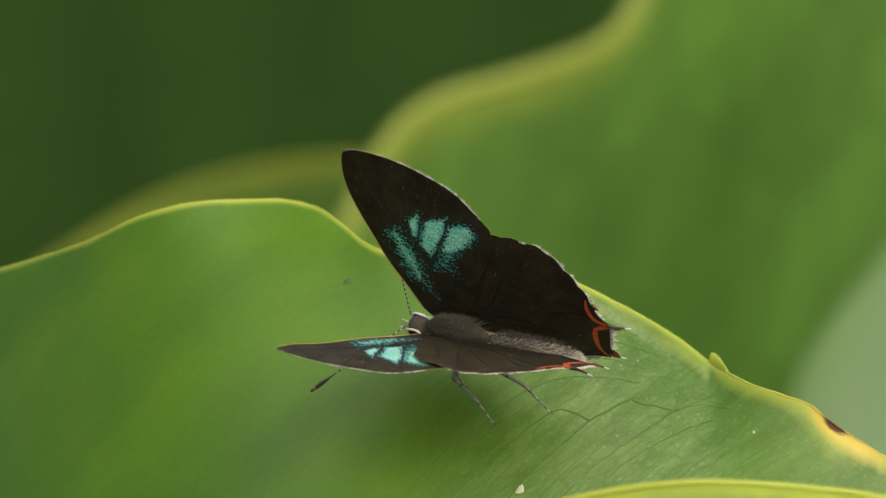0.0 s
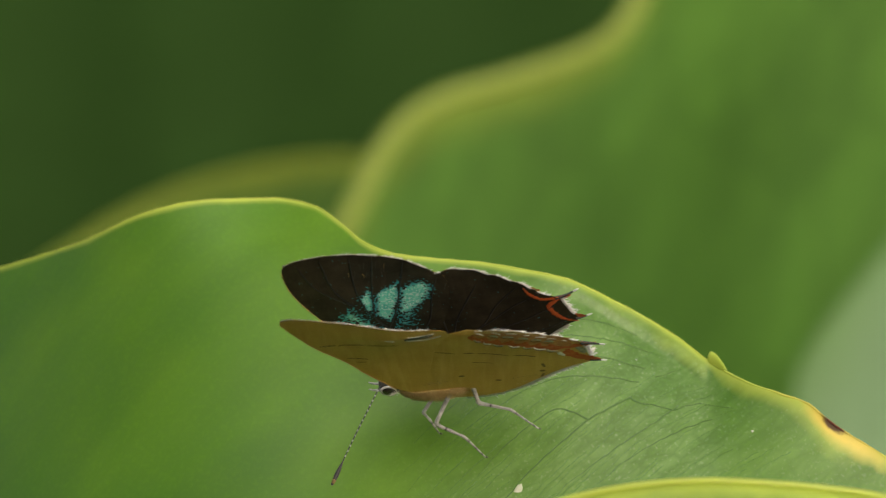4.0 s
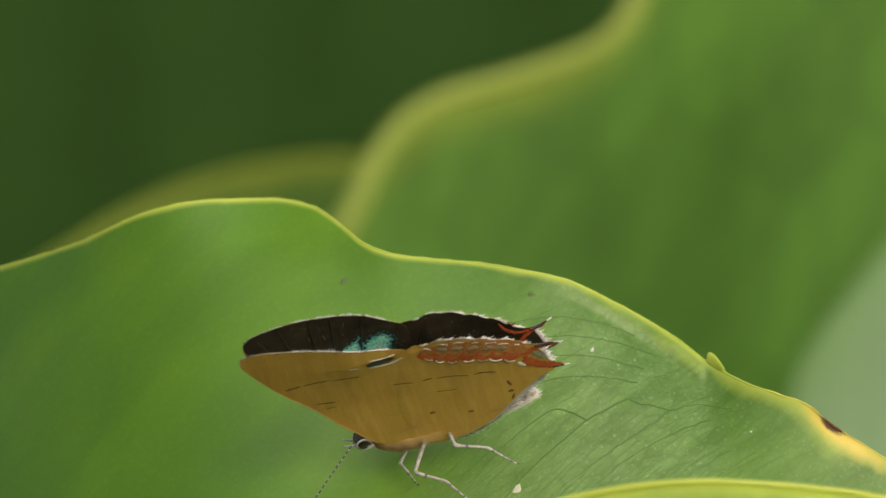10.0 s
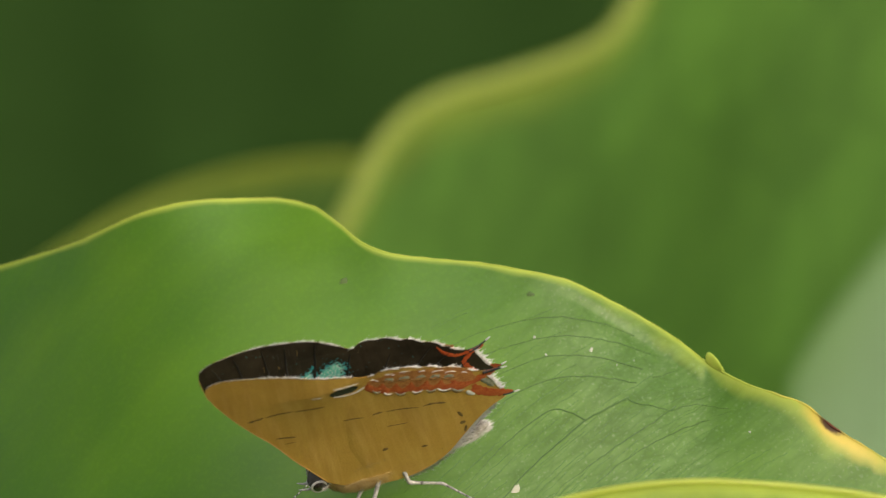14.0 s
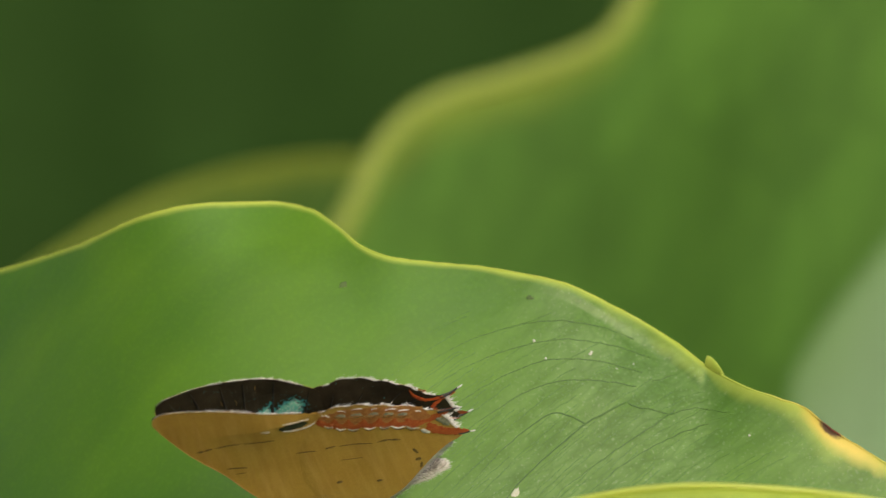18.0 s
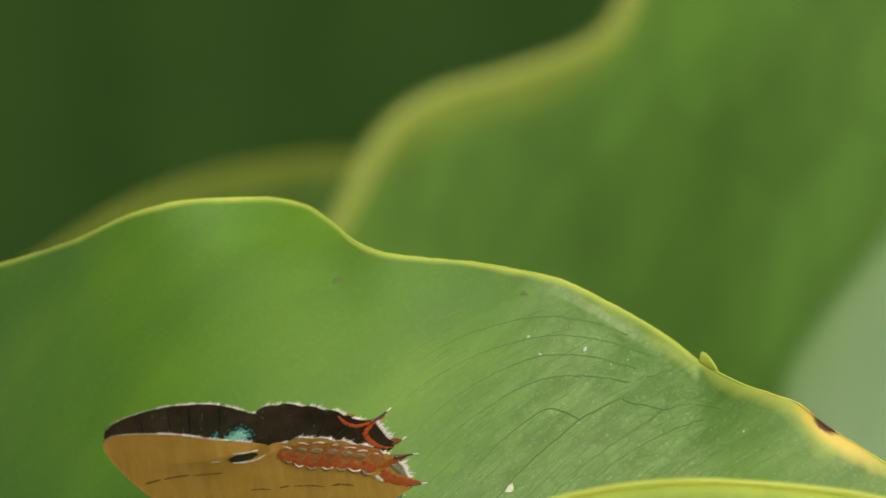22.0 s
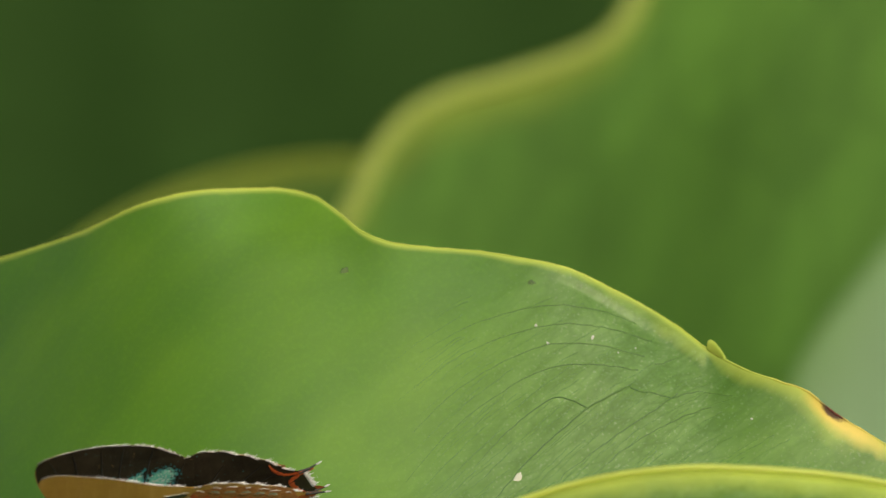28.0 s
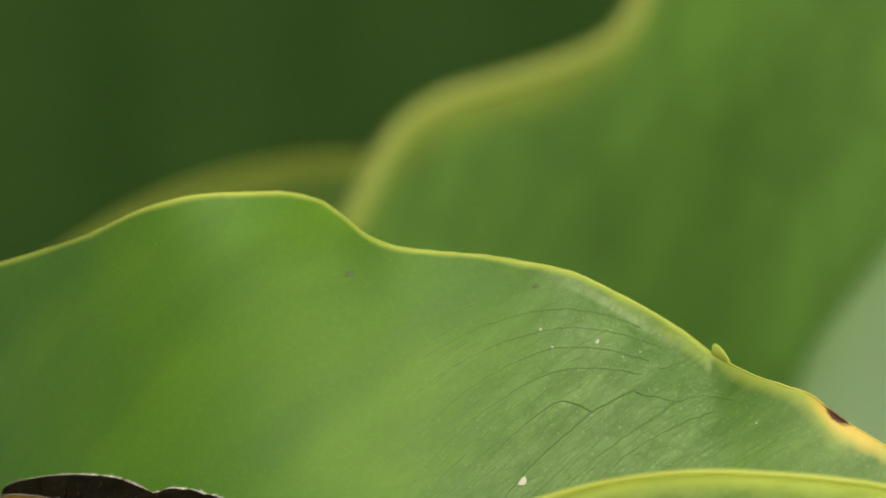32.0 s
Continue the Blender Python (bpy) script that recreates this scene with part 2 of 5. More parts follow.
# ---- building ----
def thing(name, label, category, place=(0, 0, 0), group="", kind=""):
    ob = new(name)
    ob.location = place
    ob.empty_display_size = 0.01
    return tagged(ob, label, category, group, kind)


def mesh_of(name, verts, faces, mats, scale=MM, smooth=True, mat_index=None, attrs=None):
    me = bpy.data.meshes.new(name)
    me.from_pydata([tuple(c * scale for c in p) for p in verts], [], faces)
    for m in mats if isinstance(mats, (list, tuple)) else [mats]:
        me.materials.append(m)
    me.polygons.foreach_set("use_smooth", [smooth] * len(me.polygons))
    if mat_index is not None:
        me.polygons.foreach_set("material_index", mat_index)
    for key, values in (attrs or {}).items():
        a = me.attributes.new(key, "FLOAT", "POINT")
        a.data.foreach_set("value", values)
    me.validate()
    me.update()
    return me


def part(name, mesh, parent, label="", kind=""):
    ob = new(name, mesh)
    ob.parent = parent
    if label:
        ob["label"] = label
    if kind:
        ob["kind"] = kind
    return ob


def spline(points, n):
    """n points on a smooth curve through the given ones (Catmull-Rom by chord length)."""
    p = np.array(points, float)
    d = np.r_[0, np.cumsum(np.maximum(1e-6, np.linalg.norm(np.diff(p, axis=0), axis=1)))]
    m = np.gradient(p, d, axis=0)
    t = np.linspace(0, d[-1], n)
    k = np.clip(np.searchsorted(d, t, side="right") - 1, 0, len(d) - 2)
    h = (d[k + 1] - d[k])[:, None]
    s = ((t - d[k])[:, None]) / h
    return ((2 * s**3 - 3 * s**2 + 1) * p[k] + (s**3 - 2 * s**2 + s) * h * m[k] + (-2 * s**3 + 3 * s**2) * p[k + 1] + (s**3 - s**2) * h * m[k + 1])


def tube(path, radii, sides=8, flat=1.0):
    """Verts and faces of a closed tapering tube along a path of 3D points."""
    p = np.array(path, float)
    r = np.broadcast_to(np.array(radii, float), (len(p),)) if np.ndim(radii) == 0 else np.array(radii, float)
    verts, faces = [], []
    t = np.gradient(p, axis=0)
    t /= np.maximum(1e-9, np.linalg.norm(t, axis=1))[:, None]
    side = np.cross(t[0], (0.13, 0.21, 0.97))
    for i in range(len(p)):
        side = side - t[i] * side.dot(t[i])
        side /= max(1e-9, np.linalg.norm(side))
        up = np.cross(t[i], side)
        for k in range(sides):
            a = 2 * math.pi * k / sides
            verts.append(tuple(p[i] + r[i] * (math.cos(a) * side + flat * math.sin(a) * up)))
    for i in range(len(p) - 1):
        for k in range(sides):
            a, b = i * sides + k, i * sides + (k + 1) % sides
            faces.append((a, b, b + sides, a + sides))
    faces.append(tuple(range(sides))[::-1])
    faces.append(tuple(range((len(p) - 1) * sides, len(p) * sides)))
    return verts, faces


def ball(centre, radii, turn=(0, 0, 0), rings=12, segs=18, lumps=0.0, seed=0):
    m = Euler([radians(a) for a in turn]).to_matrix()
    verts, faces = [], []
    for i in range(rings + 1):
        th = math.pi * i / rings
        for k in range(segs):
            ph = 2 * math.pi * k / segs
            d = Vector((math.cos(th), math.sin(th) * math.cos(ph), math.sin(th) * math.sin(ph)))
            g = 1 + lumps * noise.noise(d * 2.5 + Vector((seed, 0, 0)))
            q = m @ Vector((d.x * radii[0] * g, d.y * radii[1] * g, d.z * radii[2] * g))
            verts.append((centre[0] + q.x, centre[1] + q.y, centre[2] + q.z))
    for i in range(rings):
        for k in range(segs):
            a, b = i * segs + k, i * segs + (k + 1) % segs
            faces.append((a, b, b + segs, a + segs))
    return verts, faces


def build_ground():
    n, verts, faces = 60, [], []
    for i in range(n + 1):
        for k in range(n + 1):
            x, y = [math.copysign(abs(c) ** 2.6 * 60, c) for c in (2 * i / n - 1, 2 * k / n - 1)]
            verts.append((x, y, 0.03 * noise.noise((x * 1.5, y * 1.5, 0)) - 0.02))
    for i in range(n):
        for k in range(n):
            a = i * (n + 1) + k
            faces.append((a, a + n + 1, a + n + 2, a + 1))
    ob = new("ground", mesh_of("ground", verts, faces, SOIL, 1.0))
    tagged(ob, "dark bare garden soil in the shade of leaves", "ground", kind="structure")


build_ground()


# ---- leaves ----
def sheet_mesh(name, rows, mats, edge, thick=0.3, dry=None, smooth=None):
    """A leaf blade from rows of 3D points (top row at the margin), with thickness. edge: attribute per point, row by row."""
    p = np.array(rows, float)
    nr, nc, _ = p.shape
    nrm = np.cross(np.gradient(p, axis=1), np.gradient(p, axis=0))
    nrm /= np.maximum(1e-9, np.linalg.norm(nrm, axis=2))[..., None]
    if nrm[..., 1].mean() > 0:
        nrm = -nrm
    front, back = p, p - nrm * thick
    verts = [tuple(v) for v in front.reshape(-1, 3)] + [tuple(v) for v in back.reshape(-1, 3)]
    faces, off = [], nr * nc
    for i in range(nr - 1):
        for k in range(nc - 1):
            a = i * nc + k
            faces.append((a, a + 1, a + nc + 1, a + nc))
            faces.append((off + a, off + a + nc, off + a + nc + 1, off + a + 1))
    loop = [k for k in range(nc)] + [i * nc + nc - 1 for i in range(1, nr)] + [(nr - 1) * nc + k for k in range(nc - 2, -1, -1)] + [i * nc for i in range(nr - 2, 0, -1)]
    for a, b in zip(loop, loop[1:] + loop[:1]):
        faces.append((b, a, off + a, off + b))
    e = list(np.array(edge, float).ravel())
    d = list(np.array(dry, float).ravel()) if dry else [0.0] * len(e)
    w = list(np.array(smooth, float).ravel()) if smooth else [0.0] * len(e)
    return mesh_of(name, verts, faces, mats, attrs={"edge": e + e, "dry": d + d, "smooth": w + w})


def rise(x, at, width):
    """A smooth step from 0 to 1."""
    return 0.5 + 0.5 * math.tanh((x - at) / (2 * width))


def front_depth(x, z):
    """How far the large leaf lies behind the centre, at x across and z up (mm)."""
    y = 10 + 0.51 * z + 0.024 * max(0.0, -(x + 8)) ** 2
    top = front_rim(x)
    near = math.exp(-max(0.0, top - z) / 5.0)
    crease = math.exp(-max(0.0, top - z) / 1.3)
    # the blade steps forward past the crease, and ripples under the margin
    y -= 0.55 * crease * rise(x, 18.6, 0.24)
    y += 0.5 * near * (math.sin(x * 0.42 + 1.0) - 0.2)
    # the crown of the wave rolls back towards the sky; the far end turns away
    y += 2.8 * math.exp(-((x + 9.5) / 5) ** 2) * math.exp(-max(0.0, top - z) / 3.5)
    y += 0.9 * math.exp(-((x + 11.5) / 4.0) ** 2) / (1 + math.exp((top - z - 3.2) / 0.8))
    y += 2.4 * math.exp(-((x - 14.5) / 5) ** 2) * math.exp(-max(0.0, top - z) / 4.2)
    y += 0.35 * noise.noise((x * 0.09, z * 0.09, 3.1))
    # a rolled band under the margin, and the groove that bounds it
    low = top - z
    band = rise(x, 9.0, 1.5) * (1 - rise(x, 17.9, 0.25))
    wide = 0.7 + 0.75 * rise(x, 11.0, 2.0)
    y -= 0.30 * band * math.exp(-((low - 0.5 * wide) / (0.5 * wide)) ** 2)
    y += 0.15 * band * math.exp(-((low - 1.3 * wide) / 0.4) ** 2)
    # the crease runs down from the notch of the margin
    y += 0.34 * rise(x + 0.35 * low, 18.55, 0.13) * math.exp(-((low / 3.2) ** 2)) * (1 - rise(x + 0.35 * low, 20.2, 0.5))
    return y


FRONT_RIM = [(-75, -34), (-62, -18), (-50, -7), (-40, -3.1), (-31.6, -1.1), (-26.2, 0.5), (-20.5, 2.8), (-17.7, 3.4), (-14.1, 3.6), (-11.3, 3.6), (-8.9, 3), (-7.3, 1.9), (-5.7, 0.6), (-4.1, -0.1), (-0.9, -0.6), (2.6, -0.9), (6.2, -1.5), (8.5, -2), (11.6, -3.4), (14.4, -4.9), (16.3, -6.1), (18.7, -7.9), (20.9, -9.1), (23.2, -9.9), (25.1, -10.6), (26.4, -11.7), (29.2, -13.5), (36, -18), (46, -27), (56, -40)]
RIM_TABLE = spline(FRONT_RIM, 600)


def front_rim(x):
    return float(np.interp(x, RIM_TABLE[:, 0], RIM_TABLE[:, 1]))


def on_leaf(x, z, lift=0.0):
    """A point on the large leaf, lifted towards the viewer."""
    d = 0.2
    n = Vector((-(front_depth(x + d, z) - front_depth(x - d, z)) / (2 * d), 1, -(front_depth(x, z + d) - front_depth(x, z - d)) / (2 * d))).normalized()
    return np.array((x - n.x * lift, front_depth(x, z) - n.y * lift, z - n.z * lift))


def stalk_mesh(name, top, base, bend, r0, r1, mat):
    path = spline([top, tuple((np.array(top) + np.array(base)) / 2 + np.array(bend)), base], 24)
    return mesh_of(name, *tube(path, np.linspace(r0, r1, 24), 10), mat)


LEAF_BASE = (0, 30, -600)


def build_front_leaf():
    leaf = thing("large_leaf", "large glossy green leaf with a wavy yellow-green margin", "leaf", tuple(CENTRE + Vector(LEAF_BASE) * MM))
    shift = np.array(LEAF_BASE, float)
    xs = np.unique(np.r_[np.linspace(-75, -34, 24), np.linspace(-34, 34, 260), np.linspace(17.9, 19.3, 24), np.linspace(34, 56, 16)])
    rows, edge, dry = [], [], []
    for v in np.r_[np.arange(0, 3.2, 0.1), np.arange(3.2, 26, 0.45), np.linspace(26, 95, 24)] / 95:
        row, er, dr = [], [], []
        for x in xs:
            top = front_rim(x)
            bottom = -95 + 0.012 * (x + 8) ** 2
            z = top + (bottom - top) * v
            row.append(np.array((x, front_depth(x, z), z)) - shift)
            wide = 0.32 + 0.22 * rise(x, 8, 3.0) + 0.55 * rise(x, 18.75, 0.1) + 1.3 * math.exp(-((x - 26.5) / 2.2) ** 2)
            band = rise(x, 7, 1.5) * (1 - rise(x, 18.45, 0.1))
            strip = 0.9 + 0.9 * rise(x, 12.0, 2.0)
            er.append(max(math.exp(-(top - z) / wide), 0.48 * band * (1 - rise(top - z, strip, 0.4)), 0.62 * rise(x, 18.7, 0.12) * (1 - rise(top - z, 1.0, 0.3))))
            yellow = 1.15 * math.exp(-((x - 26.3) / (1.5 if x < 26.3 else 4.5)) ** 2) * math.exp(-((top - z) / 1.25) ** 2)
            dead = 1.5 * math.exp(-((x - 26.75) / 0.7) ** 2) * math.exp(-((top - z + 0.15 * (x - 26.75)) / 0.42) ** 2)
            dr.append(yellow + dead)
        rows.append(row)
        dry.append(dr)
        edge.append(er)
    part("blade", sheet_mesh("blade", rows, LEAF, edge, 0.3, dry, [[0.92 - 0.9 * rise(x - 0.45 * (q[2] - 600 + 12), 3.0, 2.4) * (1 - 0.5 * rise(x, 18.7, 0.3)) for x, q in zip(xs, row)] for row in rows]), leaf)
    # the thickened margin, one bead on each side of the crease
    for lo, hi in ((-75, 18.5), (18.7, 56)):
        xx = np.linspace(lo, hi, 260 if lo < 0 else 120)
        path = [np.array((x, front_depth(x, front_rim(x)) + 0.06, front_rim(x) + 0.02 + 0.05 * noise.noise((x * 1.3, 0, 0)))) - shift for x in xx]
        rad = [0.085 + 0.025 * noise.noise((x * 0.8, 4, 0)) + 0.012 * noise.noise((x * 4.0, 9, 0)) for x in xx]
        part("margin", mesh_of("margin", *tube(path, rad, 8), RIM, attrs={"edge": [1.0] * (8 * len(path)), "dry": [1.1 * math.exp(-((x - 27.0) / 3.5) ** 2) + 1.5 * math.exp(-((x - 26.7) / 0.7) ** 2) for x in xx for k in range(8)]}), leaf, "pale yellow-green thickened leaf margin")
    # the curled tongue of margin at the crease
    verts, faces = [], []
    n, w = 20, 12
    for i in range(n):
        a = radians(-25 + 215 * i / (n - 1))
        for k in range(w):
            u = k / (w - 1)
            x = 18.35 + 1.15 * u
            r = (0.04 + 0.5 * max(0.0, math.sin(math.pi * (0.08 + 0.9 * u ** 0.7))) ** 0.8) * (1 - 0.25 * i / n)
            c = on_leaf(x, front_rim(x) - 0.05)
            verts.append(tuple(c - shift + np.array((0.10 * i / n, 0.75 * r * (1 - math.cos(a)) - 0.05, 0.2 + r * 1.45 * math.sin(a)))))
    for i in range(n - 1):
        for k in range(w - 1):
            q = i * w + k
            faces.append((q, q + 1, q + w + 1, q + w))
    curl = part("curled_tip", mesh_of("curled_tip", verts, faces, RIM, attrs={"edge": [0.6] * len(verts)}), leaf, "small curled lip of the margin")
    solid = curl.modifiers.new("thickness", "SOLIDIFY")
    solid.thickness = 0.00022
    # a dead brown spot on the yellowed stretch of margin
    for x0, wide, fat in ((26.25, 0.8, 0.05), (26.9, 0.5, 0.04)):
        spot = [on_leaf(x0 + c, front_rim(x0 + c) + 0.02 - 0.1 * c, 0.08) - shift for c in np.linspace(0, wide, 14)]
        part("brown_spot", mesh_of("brown_spot", *tube(spot, [0.03 + fat * max(0.0, math.sin(math.pi * i / 13)) ** 0.8 * (1 + 0.6 * noise.noise((i * 0.9, x0, 1))) for i in range(14)], 9), BROWN_SPOT), leaf, "dead dark brown spot")
    # veins
    mains = [([(13.0, -10.1), (11.6, -10.75), (10.0, -11.6), (8.4, -12.9), (6.4, -14.6), (4.5, -16.6), (1.5, -20.5)], 0.085),
             ([(12.9, -10.2), (13.4, -10.5), (14.6, -10.65), (15.4, -10.95), (17.5, -10.6), (20.0, -10.9)], 0.06),
             ([(10.0, -11.6), (9.0, -11.15), (7.7, -10.9), (6.5, -11.6), (4.9, -12.8), (2.4, -15.3)], 0.07),
             ([(14.7, -8.8), (16.0, -8.4), (16.6, -8.2)], 0.05),
             ([(16.2, -10.7), (14.4, -11.9), (11.3, -13.9), (8.2, -16.2), (6.0, -18.5)], 0.05),
             ([(18.5, -11.6), (15.5, -12.7), (12.2, -14.6), (9.4, -17.0)], 0.05),
             ([(13.5, -5.9), (10.6, -4.9), (7.8, -4.6), (5.0, -5.0), (1.5, -6.2), (-1.5, -7.8)], 0.05),
             ([(14.6, -7.2), (11.4, -6.2), (8.2, -5.9), (4.5, -6.7), (1.0, -8.2), (-2.0, -10.2)], 0.05),
             ([(14.0, -8.2), (11.0, -7.4), (7.5, -7.3), (4.0, -8.6), (0.5, -10.8), (-2.0, -13.2)], 0.05),
             ([(13.5, -9.1), (10.8, -8.7), (7.4, -8.9), (4.0, -10.6), (0.5, -13.2), (-2.5, -16.5)], 0.05)]
    rnd = random.Random(5)
    for i in range(210):
        x, z = rnd.uniform(1, 24), rnd.uniform(-18, -3.5)
        if z > front_rim(x) - 1.9:
            continue
        # the growth of the blade turns from slanting below to level near the margin
        slope = 0.78 - 0.62 * math.exp(-max(0.0, front_rim(x) - z - 1.5) / 4.5)
        length = rnd.uniform(2.0, 5.0)
        mains.append(([(x - c * length, z - c * length * slope - 0.12 * (c * length) ** 1.3 + rnd.uniform(-0.1, 0.1)) for c in (0, 0.3, 0.6, 1.0)], rnd.uniform(0.02, 0.036)))
    for pts, r in mains:
        line = [(x + 0.07 * noise.noise((x * 1.6, z * 1.6, 1)), z + 0.09 * noise.noise((x * 1.6, z * 1.6, 5))) for x, z in spline(pts, 40)]
        path = [on_leaf(x, min(z, front_rim(x) - 0.4), 0.0) - shift for x, z in line]
        part("vein", mesh_of("vein", *tube(path, np.linspace(r, r * 0.2, 40), 6), VEIN_MAIN if r > 0.0451 else VEIN), leaf)
    # dust, a seed husk and smudges stuck to the blade
    for x, z, w, h, mat, name in ((5.1, -16.4, 0.24, 0.5, DUST, "seed_husk"), (10.4, -6.9, 0.1, 0.24, DUST, "dust_speck"), (6.5, -6.0, 0.09, 0.12, DUST, "dust_speck"),
                                  (7.3, -7.2, 0.1, 0.07, DUST, "dust_speck"), (13.4, -7.6, 0.05, 0.05, DUST, "dust_speck"), (12.2, -7.9, 0.06, 0.04, DUST, "dust_speck"),
                                  (-6.8, -2.3, 0.26, 0.42, SMUDGE, "smudge"), (6.3, -3.1, 0.3, 0.2, SMUDGE, "smudge"), (21.2, -12.4, 0.09, 0.07, DUST, "dust_speck")):
        c = on_leaf(x, z, 0.01) - shift
        part(name, mesh_of(name, *ball(tuple(c), (w, 0.02 if mat is SMUDGE else 0.05, h), (0, 25, 0), 8, 12, 0.3, x), mat), leaf)
    # the lower lobe, folded up towards the viewer
    rows, edge, rim = [], [], []
    fold = spline([(-22, -34), (-11, -25), (0, -18.2), (4.7, -16.1), (9.2, -14.8), (12.6, -14.25), (15.7, -14.05), (19.5, -14.2), (23.0, -14.5), (27.0, -15.1), (35.5, -18.7), (48.6, -30)], 160)
    for v in np.r_[np.linspace(0, 0.1, 14), np.linspace(0.12, 1, 24)]:
        row, er = [], []
        for x, z0 in fold:
            z = z0 - 0.7 * (1 - math.exp(-v * 60)) - 39 * v
            y = -30 - 7 * (1 - math.exp(-v * 14)) + 40 * v * v + 0.02 * max(0.0, 8 - x) ** 1.3 + 0.4 * math.sin(x * 0.3)
            row.append(np.array((x, y, z)) - shift)
            er.append(math.exp(-40 * v / 1.0))
        rows.append(row)
        edge.append(er)
    lobe = part("folded_lobe", sheet_mesh("folded_lobe", rows, LEAF, edge), leaf, "folded-up lobe with a pale margin")
    path = [r + np.array((0, -0.05, 0.02)) for r in rows[0]]
    part("margin", mesh_of("margin", *tube(path, 0.22, 8), RIM, attrs={"edge": [1.0] * (8 * len(path))}), lobe)
    part("stalk", stalk_mesh("stalk", tuple(np.array((-4, 6, -84)) - shift), (0, 0, -5), (8, 25, 0), 3.2, 5.5, STALK), leaf)
    return leaf


LARGE_LEAF = build_front_leaf()


def far_leaf(name, label, rim_pts, depth, lean, drop, mat, rim_mat, rim_r, base, side=0.0, ripple=1.0, edge_w=3.0, taper=0.75, deeper=1.0):
    """A leaf behind the subject: a rippled blade that hangs from a margin curve, leaning back by lean mm per mm."""
    eye = np.array((0.0, -300.0, 0.0))
    shift = np.array((base[0] * deeper, (base[1] + 300) * deeper - 300, base[2]))
    leaf = thing(name, label, "leaf", tuple(CENTRE + Vector(shift) * MM), "leaves of the plant")
    top = spline(rim_pts, 120)
    mid = top.mean(axis=0)
    rows, edge = [], []
    for v in np.r_[np.linspace(0, 0.1, 10), np.linspace(0.13, 1, 40)]:
        row, er = [], []
        for i, (x, z0) in enumerate(top):
            u = i / (len(top) - 1)
            z = z0 - drop * v
            xx = x + (mid[0] + side - x) * taper * v ** 2 + side * v
            y = depth + lean * (z - mid[1]) + ripple * math.sin(u * 11 + 1) * math.exp(-3 * v) + 0.6 * ripple * math.sin(xx * 0.13 + v) + 6 * v * math.cos(u * 3.1)
            row.append((np.array((xx, y, z)) - eye) * deeper + eye - shift)
            er.append(math.exp(-drop * v / edge_w))
        rows.append(row)
        edge.append(er)
    part("blade", sheet_mesh("blade", rows, mat, edge, 0.5 * deeper), leaf)
    path = np.array(rows[0]) + np.array((0, -0.1, 0.05))
    part("margin", mesh_of("margin", *tube(path, rim_r * deeper, 8), rim_mat, attrs={"edge": [1.0] * (8 * len(path))}), leaf, "pale yellow-green leaf margin")
    low = np.array(rows[-1][60])
    part("stalk", stalk_mesh("stalk", tuple(low + np.array((0, 1, 4))), (0, 0, -5), (5, 10, 0), 3.0, 5.5, STALK), leaf)
    return leaf


far_leaf("leaf", "broad green leaf with a wavy yellowish margin", [(-27.2, -66.2), (-20.6, -33.2), (-14.5, -9), (-10, 2.8), (-8.2, 6.3), (-6.2, 10.5), (-3.5, 13.6), (0, 15.7), (5.3, 17.3), (10.7, 19), (15.3, 20.8),
         (18.3, 22.8), (20.6, 26.7), (23.4, 33.9), (30, 46), (43.2, 57), (61.9, 60.3), (83.9, 54.8), (105.9, 38.3)], 165, 0.25, 140, LEAF_BACK, RIM_FAR, 1.0, (42, 215, -600), 8, 2.0, 4.4, deeper=2.2)
far_leaf("leaf", "olive green leaf with a dull yellow margin", [(-103.3, -47.8), (-81.5, -28.3), (-65.2, -14.1), (-52.2, -3.8), (-45.5, 0.9), (-38.9, 5), (-28.9, 8.9), (-18.9, 10.9), (-12.3, 11.3), (-2.2, 10.3), (10.9, 5.4), (23.9, -6.5), (34.8, -21.7)],
         260, 0.4, 110, LEAF_OLIVE, LEAF_OLIVE, 0.8, (-34, 330, -600), -4, 2.5, 3.0, deeper=2.2)
# added backdrop sheet: its dark colour carries the shade behind the plant
far_leaf("leaf", "broad dark green backdrop leaf, shade put into its colour", [(-215, -110), (-190, -30), (-150, 50), (-95, 105), (-30, 128), (40, 120), (100, 88), (140, 30), (165, -50)],
         700, -0.25, 270, SHADE_BACKDROP, SHADE_BACKDROP, 0.8, (-10, 780, -600), 0, 2.0, 3.0, 0.45, deeper=1.5)
# extra leaf laid where the broad leaf's right side catches the light
far_leaf("leaf", "pale grey-green leaf added for the sheen on the broad leaf", [(43.5, -40), (43.9, -25), (45.4, -15.8), (47.5, -12), (51.2, -7), (54.8, -2.6), (58.2, 1.7), (61, 5.6), (66, 8.0), (73, 8.5), (80, 5), (86, -4)],
         267, 0.2, 110, LEAF_SHEEN, LEAF_SHEEN, 0.4, (100, 300, -600), 12, 1.0, 12.0, deeper=1.5)


